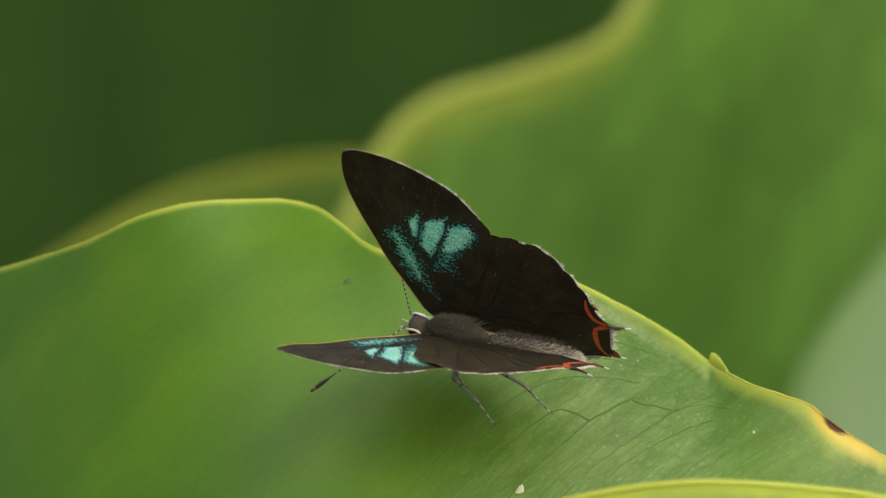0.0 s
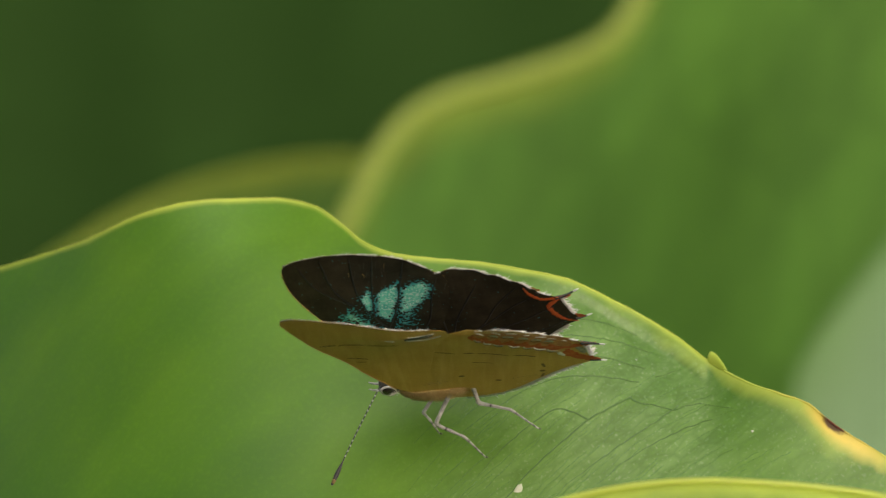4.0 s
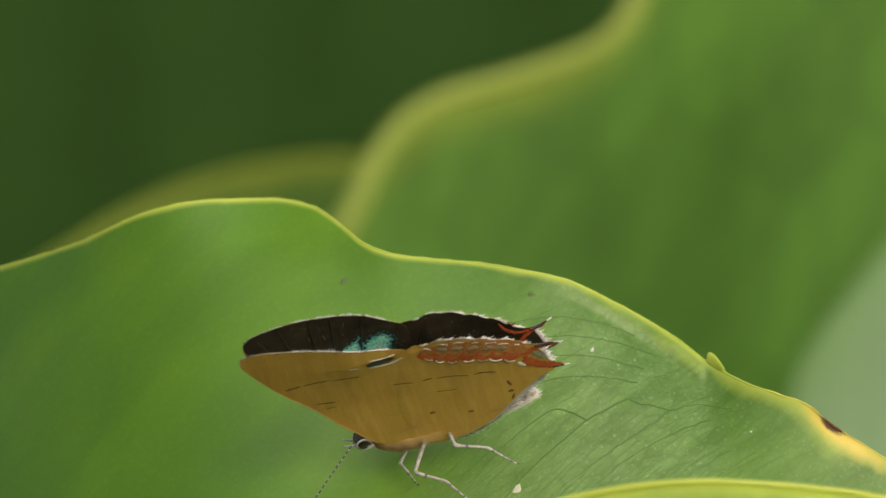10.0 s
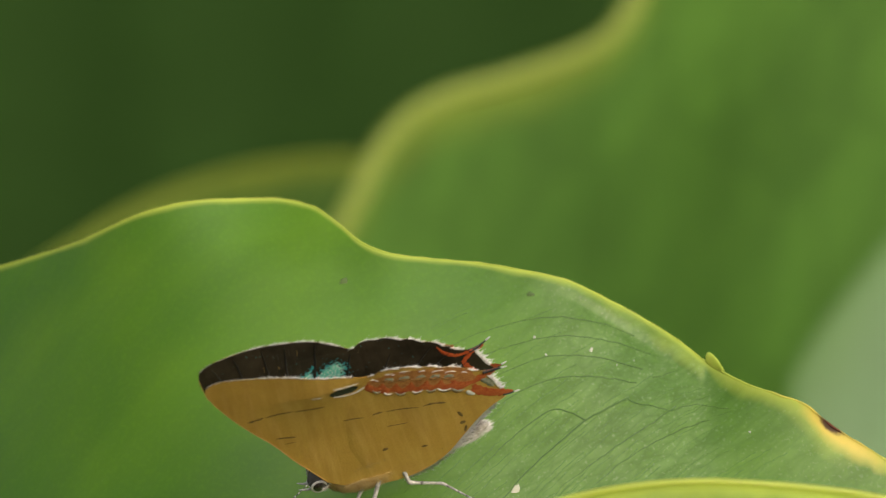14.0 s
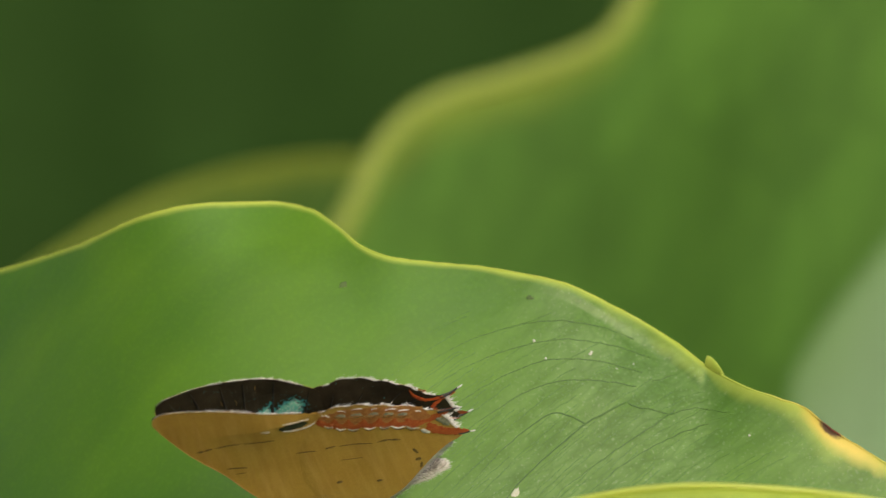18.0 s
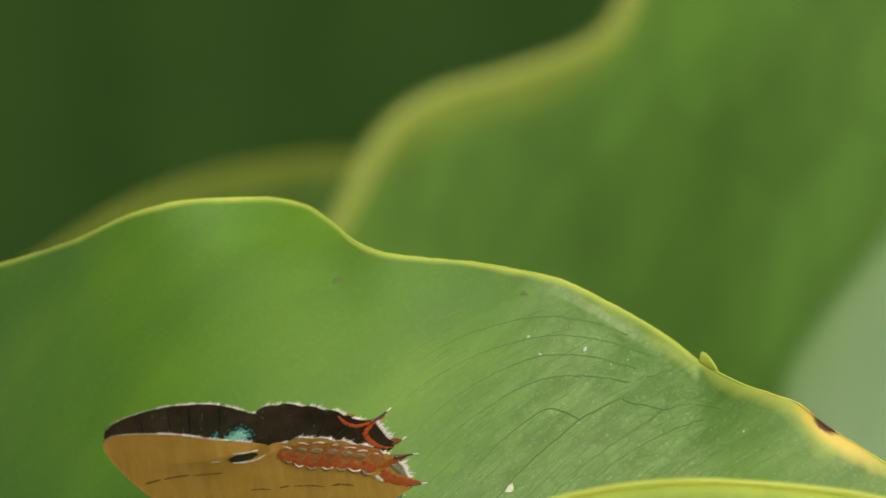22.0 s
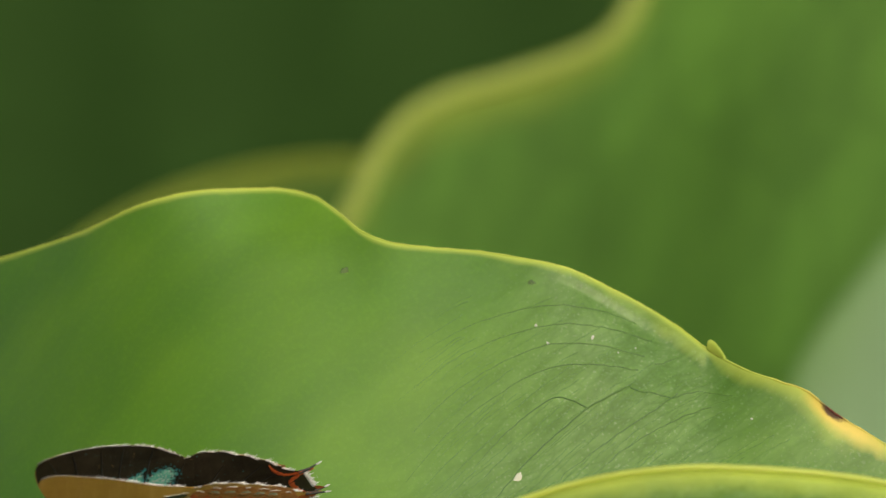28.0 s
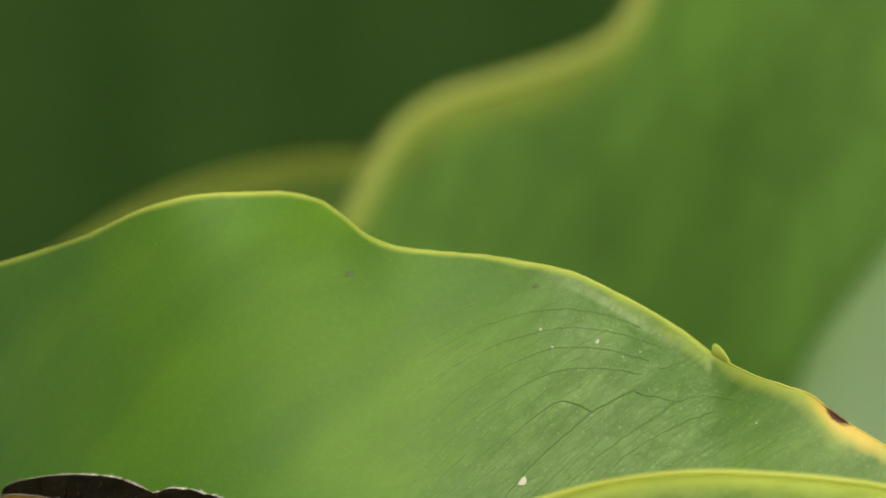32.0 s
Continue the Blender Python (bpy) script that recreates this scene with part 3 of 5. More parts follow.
def build_shrub(place, spread, height, count, seed, label):
    """A dense shrub of dark leaves: stems and a crown of many folded leaves."""
    rnd = np.random.default_rng(seed)
    shrub = thing("shrub", label, "shrub", place, "shrubs behind the plant")
    # one leaf: four stations of three points, folded along its middle
    one = np.array([(c * h, u, 0.35 * abs(c) * h - 0.25 * u * u) for u, h in ((0.0, 0.03), (0.33, 0.3), (0.7, 0.24), (1.0, 0.02)) for c in (-1, 0, 1)])
    quads = np.array([(i * 3 + k, i * 3 + k + 1, i * 3 + k + 4, i * 3 + k + 3) for i in range(3) for k in range(2)])
    turn = rnd.uniform((0.3, -0.8, -1.2), (1.5, 0.8, 1.2), (count, 3))
    cx, sx, cy, sy, cz, sz = [f(turn[:, k]) for k in range(3) for f in (np.cos, np.sin)]
    m = np.array([[cz * cy, cz * sy * sx - sz * cx, cz * sy * cx + sz * sx], [sz * cy, sz * sy * sx + cz * cx, sz * sy * cx - cz * sx], [-sy, cy * sx, cy * cx]]).transpose(2, 0, 1)
    size = rnd.uniform(0.03, 0.075, count)
    at = np.stack([rnd.normal(0, 0.42, count) * spread[0], rnd.uniform(-1, 1, count) * spread[1], rnd.uniform(0.04, 1, count) * height], axis=1)
    v = (np.einsum("nij,kj->nki", m, one) * size[:, None, None] + at[:, None, :]).reshape(-1, 3)
    f = (quads[None] + 12 * np.arange(count)[:, None, None]).reshape(-1, 4)
    part("crown", mesh_of("crown", v.tolist(), f.tolist(), LEAF_DARK, 1.0), shrub, "dense dark green leaves", "stuff")
    for i in range(7):
        a = rnd.uniform(0, 6.28)
        path = spline([(0.05 * math.cos(a), 0.05 * math.sin(a), -0.03), (0.1 * math.cos(a), 0.06 * math.sin(a), height * 0.5), (spread[0] * 0.5 * math.cos(a), spread[1] * 0.6 * math.sin(a), height * 0.92)], 12)
        part("stem", mesh_of("stem", *tube(path, np.linspace(0.012, 0.005, 12), 7), STALK, 1.0), shrub)
    return shrub


for i, (x, y, s) in enumerate(((-0.9, 2.15, 0.7), (0.0, 2.0, 0.75), (0.9, 2.2, 0.7), (-0.45, 2.7, 0.8), (0.5, 2.7, 0.8))):
    build_shrub((x, y, 0), (s, 0.28), 1.25 + 0.1 * (i % 3), 14000 if i < 2 else 7000, 20 + i, "dense shrub with small dark green leaves in deep shade")


# ---- the butterfly: body frame with x to the head, y to its left, z up from its back; origin between the wing roots (mm) ----
FORE = [(0.3, -1.3), (1.7, -0.2), (2.8, 1.6), (4.1, 3.8), (5.2, 6.2), (6.25, 8.6), (7.1, 11.1), (7.6, 13.5), (7.68, 14.8), (7.42, 15.7), (6.8, 16.02), (6.0, 16.05), (5.0, 15.91), (4.0, 15.68), (3.0, 15.36),
        (2.0, 14.89), (1.0, 14.38), (0.0, 13.81), (-1.0, 13.13), (-2.0, 12.3), (-2.7, 11.6), (-2.85, 10.6), (-2.75, 8.4), (-2.1, 5.0), (-1.3, 1.6), (-1.0, -0.8)]
HIND = [(-0.2, 0.19), (0.1, 3.0), (-0.3, 6.5), (-1.1, 9.4), (-2.0, 10.8), (-3.0, 11.3), (-4.0, 11.6), (-5.0, 11.65), (-6.0, 11.25), (-7.0, 10.5), (-8.0, 9.65), (-9.0, 8.65), (-10.0, 7.45), (-10.6, 6.95), (-11.0, 6.65),
        (-11.15, 5.9), (-11.3, 5.0), (-11.45, 4.1), (-11.7, 3.3), (-11.6, 2.85), (-10.9, 2.45), (-10.1, 1.85), (-9.2, 1.0), (-8.0, -0.3), (-6.7, -1.6), (-5.2, -2.4), (-3.4, -2.8), (-1.2, -2.0)]
# the front edge of the left forewing is bent under, so that it runs straighter
FORE_BENT = {side: [(x - bend * math.sin(math.pi * min(1.0, (y + 1.3) / reach)), y) if i < 8 else (x, y) for i, (x, y) in enumerate(FORE)] for side, bend, reach in ((1, 0.95, 16.0), (-1, 0.12, 10.0))}
HINGE = (0.88, 0.2)
TUCK = {1: 0.02, -1: 0.3}


def inside_cell(x, y, cell, soft):
    """How deep (0 to 1) a point lies inside a convex cell, softened over soft mm."""
    best = 1e9
    n = len(cell)
    area = sum(cell[i][0] * cell[(i + 1) % n][1] - cell[(i + 1) % n][0] * cell[i][1] for i in range(n))
    for i in range(n):
        (ax, ay), (bx, by) = cell[i], cell[(i + 1) % n]
        ex, ey = bx - ax, by - ay
        d = ((x - ax) * -ey + (y - ay) * ex) / math.hypot(ex, ey) * (1 if area > 0 else -1)
        best = min(best, d)
    return max(0.0, min(1.0, 0.52 + best / soft))


CELLS = [([(4.35, 8.0), (3.6, 9.4), (2.95, 8.75), (2.2, 6.1), (1.3, 4.1), (0.37, 2.1), (2.5, 3.3), (3.5, 5.4)], 1.7, 0.74),
         ([(3.05, 10.3), (2.3, 11.3), (2.25, 9.2), (2.5, 7.9)], 0.8, 0.92),
         ([(1.85, 10.6), (0.55, 11.4), (0.5, 10.0), (1.2, 6.6), (2.05, 7.6)], 0.95, 0.97),
         ([(0.15, 10.9), (-1.2, 11.7), (-1.7, 11.0), (-1.25, 9.5), (-0.25, 8.2), (0.55, 7.6)], 1.15, 1.0),
         ([(0.6, 8.2), (-1.0, 8.7), (0.0, 5.6), (0.95, 5.5)], 1.9, 0.64)]


def fore_patch(x, y):
    # the outer end of the patch draws in a little
    y += 0.6 * min(1.0, max(0.0, (y - 6.0) / 3.0))
    return max(inside_cell(x, y, c, s) * k for c, s, k in CELLS)


def camber(x, y, side, tuck=0.0):
    """How far a wing bows towards its upper side: the outer margin bends outwards between the tip and the rear corner."""
    out = min(1.0, max(0.0, (y - 3.0) / 9.0))
    flare = 0.68 * out * out * math.exp(-((x - 0.6) / 3.8) ** 2) + 0.45 * out * math.exp(-((x + 6.5) / 2.8) ** 2) - 0.2 * out * math.exp(-((x - 8.0) / 1.6) ** 2)
    # the front of a hindwing is tucked beneath the forewing
    flare += tuck * out * min(1.0, max(0.0, (x + 4.2) / 2.2))
    if tuck and side > 0:
        # its very edge lies close against the forewing
        gap = float(np.interp(y, (0.19, 3.0, 6.5, 9.4, 10.8, 11.3), (-0.2, 0.1, -0.3, -1.1, -2.0, -3.0))) - x
        flare -= 0.16 * math.exp(-(max(0.0, gap) / 0.8) ** 2)
    return 0.12 * math.sin(0.22 * y) + 0.03 * math.sin(1.3 * x + 0.35 * y) - flare


def share(loop, p):
    """How far round a wing's outline the point nearest to p lies, from 0 to 1."""
    return float(np.argmin(np.linalg.norm(loop - np.array(p), axis=1))) / len(loop)


def wing_mesh(outline, centre, side, patch=None, scallop=0.0, start=0.25, stop=0.6, tuck=0.0):
    """Two skins (upper and under side) with a rim between them. side: 1 left, -1 right."""
    n, rings = 200, 34
    loop = spline(outline + outline[:1], n + 1)[:-1]
    if scallop:
        for i in range(n):
            u = i / n
            if start < u < stop:
                d = loop[i] - np.array(centre)
                loop[i] += d / np.linalg.norm(d) * scallop * abs(math.sin(u * 78))
    verts, values = [], []
    for layer in (1, -1):
        for r in range(rings + 1):
            q = (r / rings) ** 0.85
            for px, py in loop:
                x, y = centre[0] + (px - centre[0]) * q, centre[1] + (py - centre[1]) * q
                thick = 0.03 * (1 - 0.85 * q)
                # in the wing's space: x forward, z outwards, y towards the other wing (upper side) or away (under side)
                verts.append((x, -side * (camber(x, y, side, tuck) + layer * thick), y))
                values.append(patch(x, y) if patch and layer > 0 else 0.0)
    faces, mats = [], []
    per = (rings + 1) * n
    for layer in (0, 1):
        for r in range(rings):
            for k in range(n):
                a, b = layer * per + r * n + k, layer * per + r * n + (k + 1) % n
                q = (a, b, b + n, a + n)
                faces.append(q if (layer == 0) == (side > 0) else q[::-1])
                mats.append(layer)
    # the rim has points of its own, so that its edge stays sharp
    for layer in (0, 1):
        verts += verts[layer * per + rings * n:layer * per + (rings + 1) * n]
        values += [0.0] * n
    for k in range(n):
        a, b = 2 * per + k, 2 * per + (k + 1) % n
        faces.append((a, b, n + b, n + a))
        mats.append(1)
    return mesh_of("membrane", verts, faces, [WING_UP, WING_UNDER], mat_index=mats, attrs={"patch": values}), loop


def ribbon(path2, width, side, layer, lift=0.05, taper=True, n=24, wobble=0.0, seed=0, tuck=0.0):
    """A strip of scales lying on a wing along a path in wing coordinates. layer: 1 upper side, -1 under side."""
    p = spline(path2, n)
    t = np.gradient(p, axis=0)
    t /= np.maximum(1e-9, np.linalg.norm(t, axis=1))[:, None]
    verts, faces = [], []
    for i in range(n):
        u = i / (n - 1)
        w = width / 2 * (min(1, 4 * u + 0.25, 4 * (1 - u) + 0.25) if taper else 1) * (1 + wobble * noise.noise((i * 0.7, seed, 3)))
        for c, up in ((-1, 0.0), (-0.4, 1.0), (0.4, 1.0), (1, 0.0)):
            x, y = p[i][0] - t[i][1] * w * c, p[i][1] + t[i][0] * w * c
            verts.append((x, -side * (camber(x, y, side, tuck) + layer * (0.022 + lift * (0.4 + 0.6 * up))), y))
    for i in range(n - 1):
        for k in range(3):
            a = i * 4 + k
            q = (a, a + 1, a + 5, a + 4)
            faces.append(q if layer * side > 0 else q[::-1])
    return verts, faces


def fringe(loop, lo, hi, length, side, seed, count=420, gap=0.0):
    """Short hair scales along a stretch of the wing's margin."""
    rnd = random.Random(seed)
    n = len(loop)
    c = loop.mean(axis=0)
    verts, faces = [], []
    for i in range(count):
        u = lo + (hi - lo) * (i + rnd.random()) / count
        if gap and math.sin(u * 156) > gap:
            continue
        k = u * n
        a, b = loop[int(k) % n], loop[(int(k) + 1) % n]
        p = a + (b - a) * (k % 1)
        t = (b - a) / max(1e-9, np.linalg.norm(b - a))
        o = np.array((t[1], -t[0]))
        if o.dot(p - c) < 0:
            o = -o
        o = o + t * rnd.uniform(-0.45, 0.45)
        tip = p + o * length * rnd.uniform(0.35, 1.1 + 0.9 * max(0.0, math.sin(u * 431 + seed)) ** 2)
        y0 = -side * camber(*p, side)
        w = rnd.uniform(0.008, 0.018)
        m = len(verts)
        dy = rnd.uniform(-0.05, 0.05)
        verts += [(p[0] - t[0] * w - o[0] * 0.05, y0 - 0.02, p[1] - t[1] * w - o[1] * 0.05), (p[0] + t[0] * w - o[0] * 0.05, y0 - 0.02, p[1] + t[1] * w - o[1] * 0.05),
                  (p[0] - o[0] * 0.05, y0 + 0.03, p[1] - o[1] * 0.05), (tip[0], y0 + dy, tip[1])]
        faces += [(m, m + 1, m + 3), (m + 1, m + 2, m + 3), (m + 2, m, m + 3)]
    return verts, faces


def fur(points, length, seed, count, drift=(-0.6, 0, 0.2)):
    """Fine hairs on ellipsoids given as (centre, radii, lowest and highest share of height)."""
    rnd = random.Random(seed)
    verts, faces = [], []
    for i in range(count):
        c, r, lo, hi = points[i % len(points)]
        d = Vector((rnd.gauss(0, 1), rnd.gauss(0, 1), rnd.gauss(0, 1))).normalized()
        if not lo <= d.z <= hi:
            continue
        p = Vector((c[0] + d.x * r[0] * 0.97, c[1] + d.y * r[1] * 0.97, c[2] + d.z * r[2] * 0.97))
        o = Vector((d.x / r[0], d.y / r[1], d.z / r[2])).normalized() + Vector(drift) * rnd.uniform(0.5, 1.5)
        tip = p + o * length * rnd.uniform(0.5, 1.2)
        s = o.cross(Vector((0.3, 0.7, 0.2))).normalized() * 0.018
        q = o.cross(s).normalized() * 0.018
        m = len(verts)
        verts += [tuple(p + s), tuple(p - s * 0.5 + q), tuple(p - s * 0.5 - q), tuple(tip)]
        faces += [(m, m + 1, m + 3), (m + 1, m + 2, m + 3), (m + 2, m, m + 3)]
    return verts, faces


def edge_line(add, loop, lo, hi, side, r):
    """A thin bright line of scales along the margin between two shares of the outline."""
    n = 90
    path, rad = [], []
    for i in range(n):
        k = (lo + (hi - lo) * i / (n - 1)) * len(loop)
        a, b = loop[int(k) % len(loop)], loop[(int(k) + 1) % len(loop)]
        x, y = a + (b - a) * (k % 1)
        path.append((x, -side * (camber(x, y, side) - 0.015), y))
        rad.append(r * (1 + 0.6 * noise.noise((i * 0.35, side, 7))))
    add("edge_line", tube(path, rad, 6), FUR_WHITE, "thin white line along the edge")


def build_wing(fly, name, side):
    """One wing as a part of its own that turns about its root."""
    fore = name == "forewing"
    if fore:
        outline = FORE_BENT[side]
        mesh, loop = wing_mesh(outline, (2.2, 9.0), side, fore_patch)
    else:
        mesh, loop = wing_mesh(HIND, (-6.0, 5.0), side, None, 0.2, 0.2, 0.5, TUCK[side])
    wing = part(name, mesh, fly, "dark brown above with turquoise, golden ochre beneath" if fore else "dark brown above, golden ochre beneath, orange and white at the edge")
    wing.location = (0, side * (HINGE[0] + (0 if fore else 0.045)) * MM, HINGE[1] * MM)

    def strip(*given, **more):
        return ribbon(*given, tuck=0.0 if fore else TUCK[side], **more)

    def add(nm, geo, mat, label="", kind=""):
        return part(nm, mesh_of(nm, *geo, mat), wing, label, kind)

    if fore:
        for path in ([(0.03, 1.92), (1.6, 5.86), (2.6, 7.86), (3.1, 10.2), (3.3, 15.1)], [(1.5, 5.2), (0.95, 7.0), (0.3, 10.5), (-0.15, 13.5)], [(1.5, 5.2), (2.15, 6.9), (2.2, 9.0), (2.1, 11.0), (1.8, 14.5)],
                     [(0.2, 2.6), (-1.31, 6.18), (-1.8, 9.91), (-2.2, 11.6)], [(2.85, 7.86), (4.5, 11.0), (5.2, 15.5)], [(3.2, 8.6), (5.6, 11.6), (6.7, 15.4)]):
            add("vein", strip(path, 0.11, side, 1, 0.03, n=30), BLACK)
            add("under_vein", strip(path, 0.08, side, -1, 0.004, n=30), WING_UNDER)
        for path, w in (([(5.6, 10.3), (5.1, 10.35), (4.5, 10.45)], 0.24), ([(4.35, 10.4), (3.5, 10.45), (2.6, 10.4)], 0.2), ([(2.45, 10.35), (1.5, 10.2), (0.5, 9.95)], 0.17), ([(4.1, 7.15), (3.5, 7.0), (2.75, 6.75)], 0.17), ([(3.6, 6.2), (2.9, 6.1)], 0.1)):
            add("dash_mark", strip(path, w, side, -1, 0.03, wobble=0.9, seed=path[0][0]), DASH)
        add("black_spot", strip([(0.0, 11.6), (-0.95, 11.15), (-1.9, 11.0)], 0.85, side, -1, 0.04, wobble=0.35), BLACK, "black spot edged with white")
        add("white_edge", strip([(-0.3, 12.15), (-1.1, 11.75), (-2.0, 11.5)], 0.09, side, -1, 0.05, wobble=0.5), WHITE)
        add("white_edge", strip([(-0.2, 11.0), (-0.95, 10.5), (-1.7, 10.35), (-2.4, 10.7)], 0.2, side, -1, 0.05, wobble=0.6), WHITE)
        add("pale_dash", strip([(1.2, 11.75), (0.6, 11.55)], 0.13, side, -1, 0.04, wobble=0.6), WHITE)
        # the pale costal edge and the wispy scratches in the scales
        add("front_edge", tube([(x, -side * camber(x, y, side), y) for x, y in spline(outline[1:9], 40)], np.linspace(0.05, 0.02, 40), 6), OCHRE)
        rnd = random.Random(3)
        for i in range(12):
            x, y = rnd.uniform(0.4, 3.6), rnd.uniform(11.9, 13.4)
            add("worn_scales", strip([(x, y), (x - 0.05, y + 0.3), (x + rnd.uniform(-0.2, 0.1), y + rnd.uniform(0.5, 0.9))], 0.022, side, 1, 0.012, n=8), OCHRE if i % 5 == 0 else FUR)
        tip, corner = share(loop, (7.4, 15.5)), share(loop, (-2.7, 11.5)) - 0.03
        edge_line(add, loop, tip, corner, side, 0.009)
        add("fringe", fringe(loop, tip + 0.35 * (corner - tip), corner, 0.22, side, 11, 200, 0.8), WHITE, "white fringe along the outer edge", "stuff")
        add("tip_fringe", fringe(loop, tip, tip + 0.5 * (corner - tip), 0.1, side, 13, 110, 0.7), SILVER, "pale short fringe near the tip", "stuff")
        add("dark_fringe", fringe(loop, tip, corner, 0.12, side, 12, 260), SCALES_DARK, "brown fringe between", "stuff")
    else:
        for path in ([(-1.2, 1.55), (-2.88, 2.75), (-3.9, 5.4), (-6.08, 9.6)], [(-3, 2.33), (-5.49, 4.25), (-6.77, 6.4), (-8.7, 8.73)], [(-2.88, 2.75), (-3.14, 6.63), (-4.16, 10.28)], [(-4.3, 3.2), (-5.7, 4.19), (-7.67, 5.87), (-9.63, 7.37)],
                     [(-2, 1.36), (-5.61, 2.81), (-8.6, 4.27), (-10.66, 5.72)], [(-2, 0.87), (-6.08, 1.46), (-9.72, 2.52), (-11.41, 3.59)]):
            add("vein", strip(path, 0.13, side, 1, 0.04, n=30), BLACK)
            add("under_vein", strip(path, 0.08, side, -1, 0.004, n=30), WING_UNDER)
        add("orange_band", strip([(-8.95, 8.4), (-9.2, 7.5), (-9.85, 6.7), (-10.9, 6.5), (-10.2, 5.7), (-10.35, 4.4), (-10.9, 3.3), (-11.65, 2.75)], 0.36, side, 1, 0.03, n=70, wobble=1.0), ORANGE, "jagged orange band")
        # under side: red marginal band with white-edged lunules, dashes and spots
        outer = [(-3.3, 11.2), (-5.4, 11.2), (-7.4, 9.95), (-9.1, 8.3), (-10.5, 6.9)]
        inner = [(-3.5, 10.1), (-5.1, 8.5), (-7.0, 7.6), (-8.6, 6.5), (-9.6, 5.3)]
        o, q = spline(outer, 61), spline(inner, 61)
        mid = [tuple(o[i] * 0.5 + q[i] * 0.5) for i in range(0, 61, 6)]
        add("red_band", strip(mid, 2.35, side, -1, 0.025, n=60, wobble=0.3), RED_OCHRE, "brick-red band along the edge")
        for i in range(7):
            a, c = o[4 + 8 * i], q[4 + 8 * i]
            lo, hi = q[8 * i], q[min(60, 8 * i + 8)]
            inward = (c - a) / np.linalg.norm(c - a)
            add("red_crescent", strip([tuple(lo + (a - c) * 0.38), tuple(lo + (a - c) * 0.14), tuple(c + inward * 0.12), tuple(hi + (a - c) * 0.14), tuple(hi + (a - c) * 0.38)], 0.62, side, -1, 0.04, n=16, wobble=0.4, seed=i), RED)
            big = 1.5 if i > 4 else 1.0
            along = (hi - lo) / np.linalg.norm(hi - lo)
            w = c + inward * 0.48
            add("white_lunule", strip([tuple(w - along * (0.34 + 0.05 * (i % 3)) * big - inward * 0.26), tuple(w + along * 0.05 * (i % 2)), tuple(w + along * (0.42 - 0.06 * (i % 3)) * big - inward * 0.24)], 0.10 * big, side, -1, 0.06, n=10, wobble=0.7, seed=i), FUR_WHITE if i % 2 else SILVER)
            w = c + inward * 0.66
            add("dark_lunule", strip([tuple(w - along * 0.34 * big - inward * 0.24), tuple(w), tuple(w + along * 0.34 * big - inward * 0.22)], 0.09, side, -1, 0.065, n=10, seed=i), DASH)
            m = a * 0.62 + c * 0.38
            if 0 < i < 6:
                add("silver_spot", strip([tuple(m - along * (0.30 + 0.05 * (i % 3))), tuple(m - inward * 0.1), tuple(m + along * 0.36)], 0.34, side, -1, 0.05, n=10, wobble=0.9, seed=i + 9), SILVER, "grey silvery oval in the band")
                add("dark_outline", strip([tuple(m - along * 0.5 + inward * 0.1), tuple(m + inward * 0.3), tuple(m + along * 0.5 + inward * 0.1)], 0.09, side, -1, 0.06, n=10, wobble=0.6, seed=i), DASH)
            add("pale_scales", strip([tuple(a + inward * 0.2 - along * (0.2 + 0.12 * (i % 3))), tuple(a + inward * 0.1), tuple(a + inward * 0.14 + along * (0.5 - 0.1 * (i % 4)))], 0.055, side, -1, 0.055, n=14, wobble=1.6, seed=i + 20), WHITE)
        # the two tail lobes
        add("tail_streak", strip([(-8.6, 7.3), (-9.2, 6.3), (-10.0, 6.0), (-10.9, 6.3), (-11.8, 6.62)], 0.66, side, -1, 0.03, n=26, wobble=0.8, seed=1), RED, "orange-red streak running out to the tail")
        add("tail_streak", strip([(-9.9, 5.6), (-10.1, 4.7), (-10.7, 4.0), (-11.5, 3.5), (-12.2, 3.2)], 0.8, side, -1, 0.03, n=26, wobble=0.8, seed=2), RED, "orange-red streak running out to the tail")
        add("silver_spot", strip([(-10.5, 5.9), (-10.9, 5.3), (-11.1, 4.6)], 0.5, side, -1, 0.05, n=12, wobble=0.4), SILVER, "grey silvery oval in the band")
        add("white_edge", strip([(-10.95, 6.2), (-11.2, 5.4), (-11.35, 4.4)], 0.16, side, -1, 0.06, n=12, wobble=0.6), WHITE)
        add("white_lunule", strip([(-9.35, 5.15), (-9.5, 4.7), (-9.75, 4.35)], 0.34, side, -1, 0.06, n=10, wobble=0.4), WHITE)
        for path, w in (([(-1.1, 6.85), (-1.8, 6.75), (-2.4, 6.5)], 0.16), ([(-3.0, 6.45), (-3.7, 6.4)], 0.2), ([(-3.9, 6.25), (-5.0, 5.85), (-6.0, 5.35)], 0.14), ([(-6.3, 5.35), (-6.9, 5.3), (-7.8, 4.75)], 0.2), ([(-8.3, 3.0), (-8.5, 2.2)], 0.2), ([(-8.5, 1.0), (-8.3, 0.3)], 0.18), ([(-3.6, 4.3), (-4.4, 4.0), (-5.0, 3.8)], 0.09)):
            add("dash_mark", strip(path, w, side, -1, 0.03, wobble=0.9, seed=path[0][1]), DASH)
        for x, y, w in ((-2.9, 1.6, 0.32), (-5.4, 0.35, 0.24), (-8.35, 1.5, 0.36), (0.2, 1.2, 0.26)):
            add("dark_spot", strip([(x + 0.2, y + 0.05), (x, y), (x - 0.2, y - 0.05)], w, side, -1, 0.04, n=8), DASH)
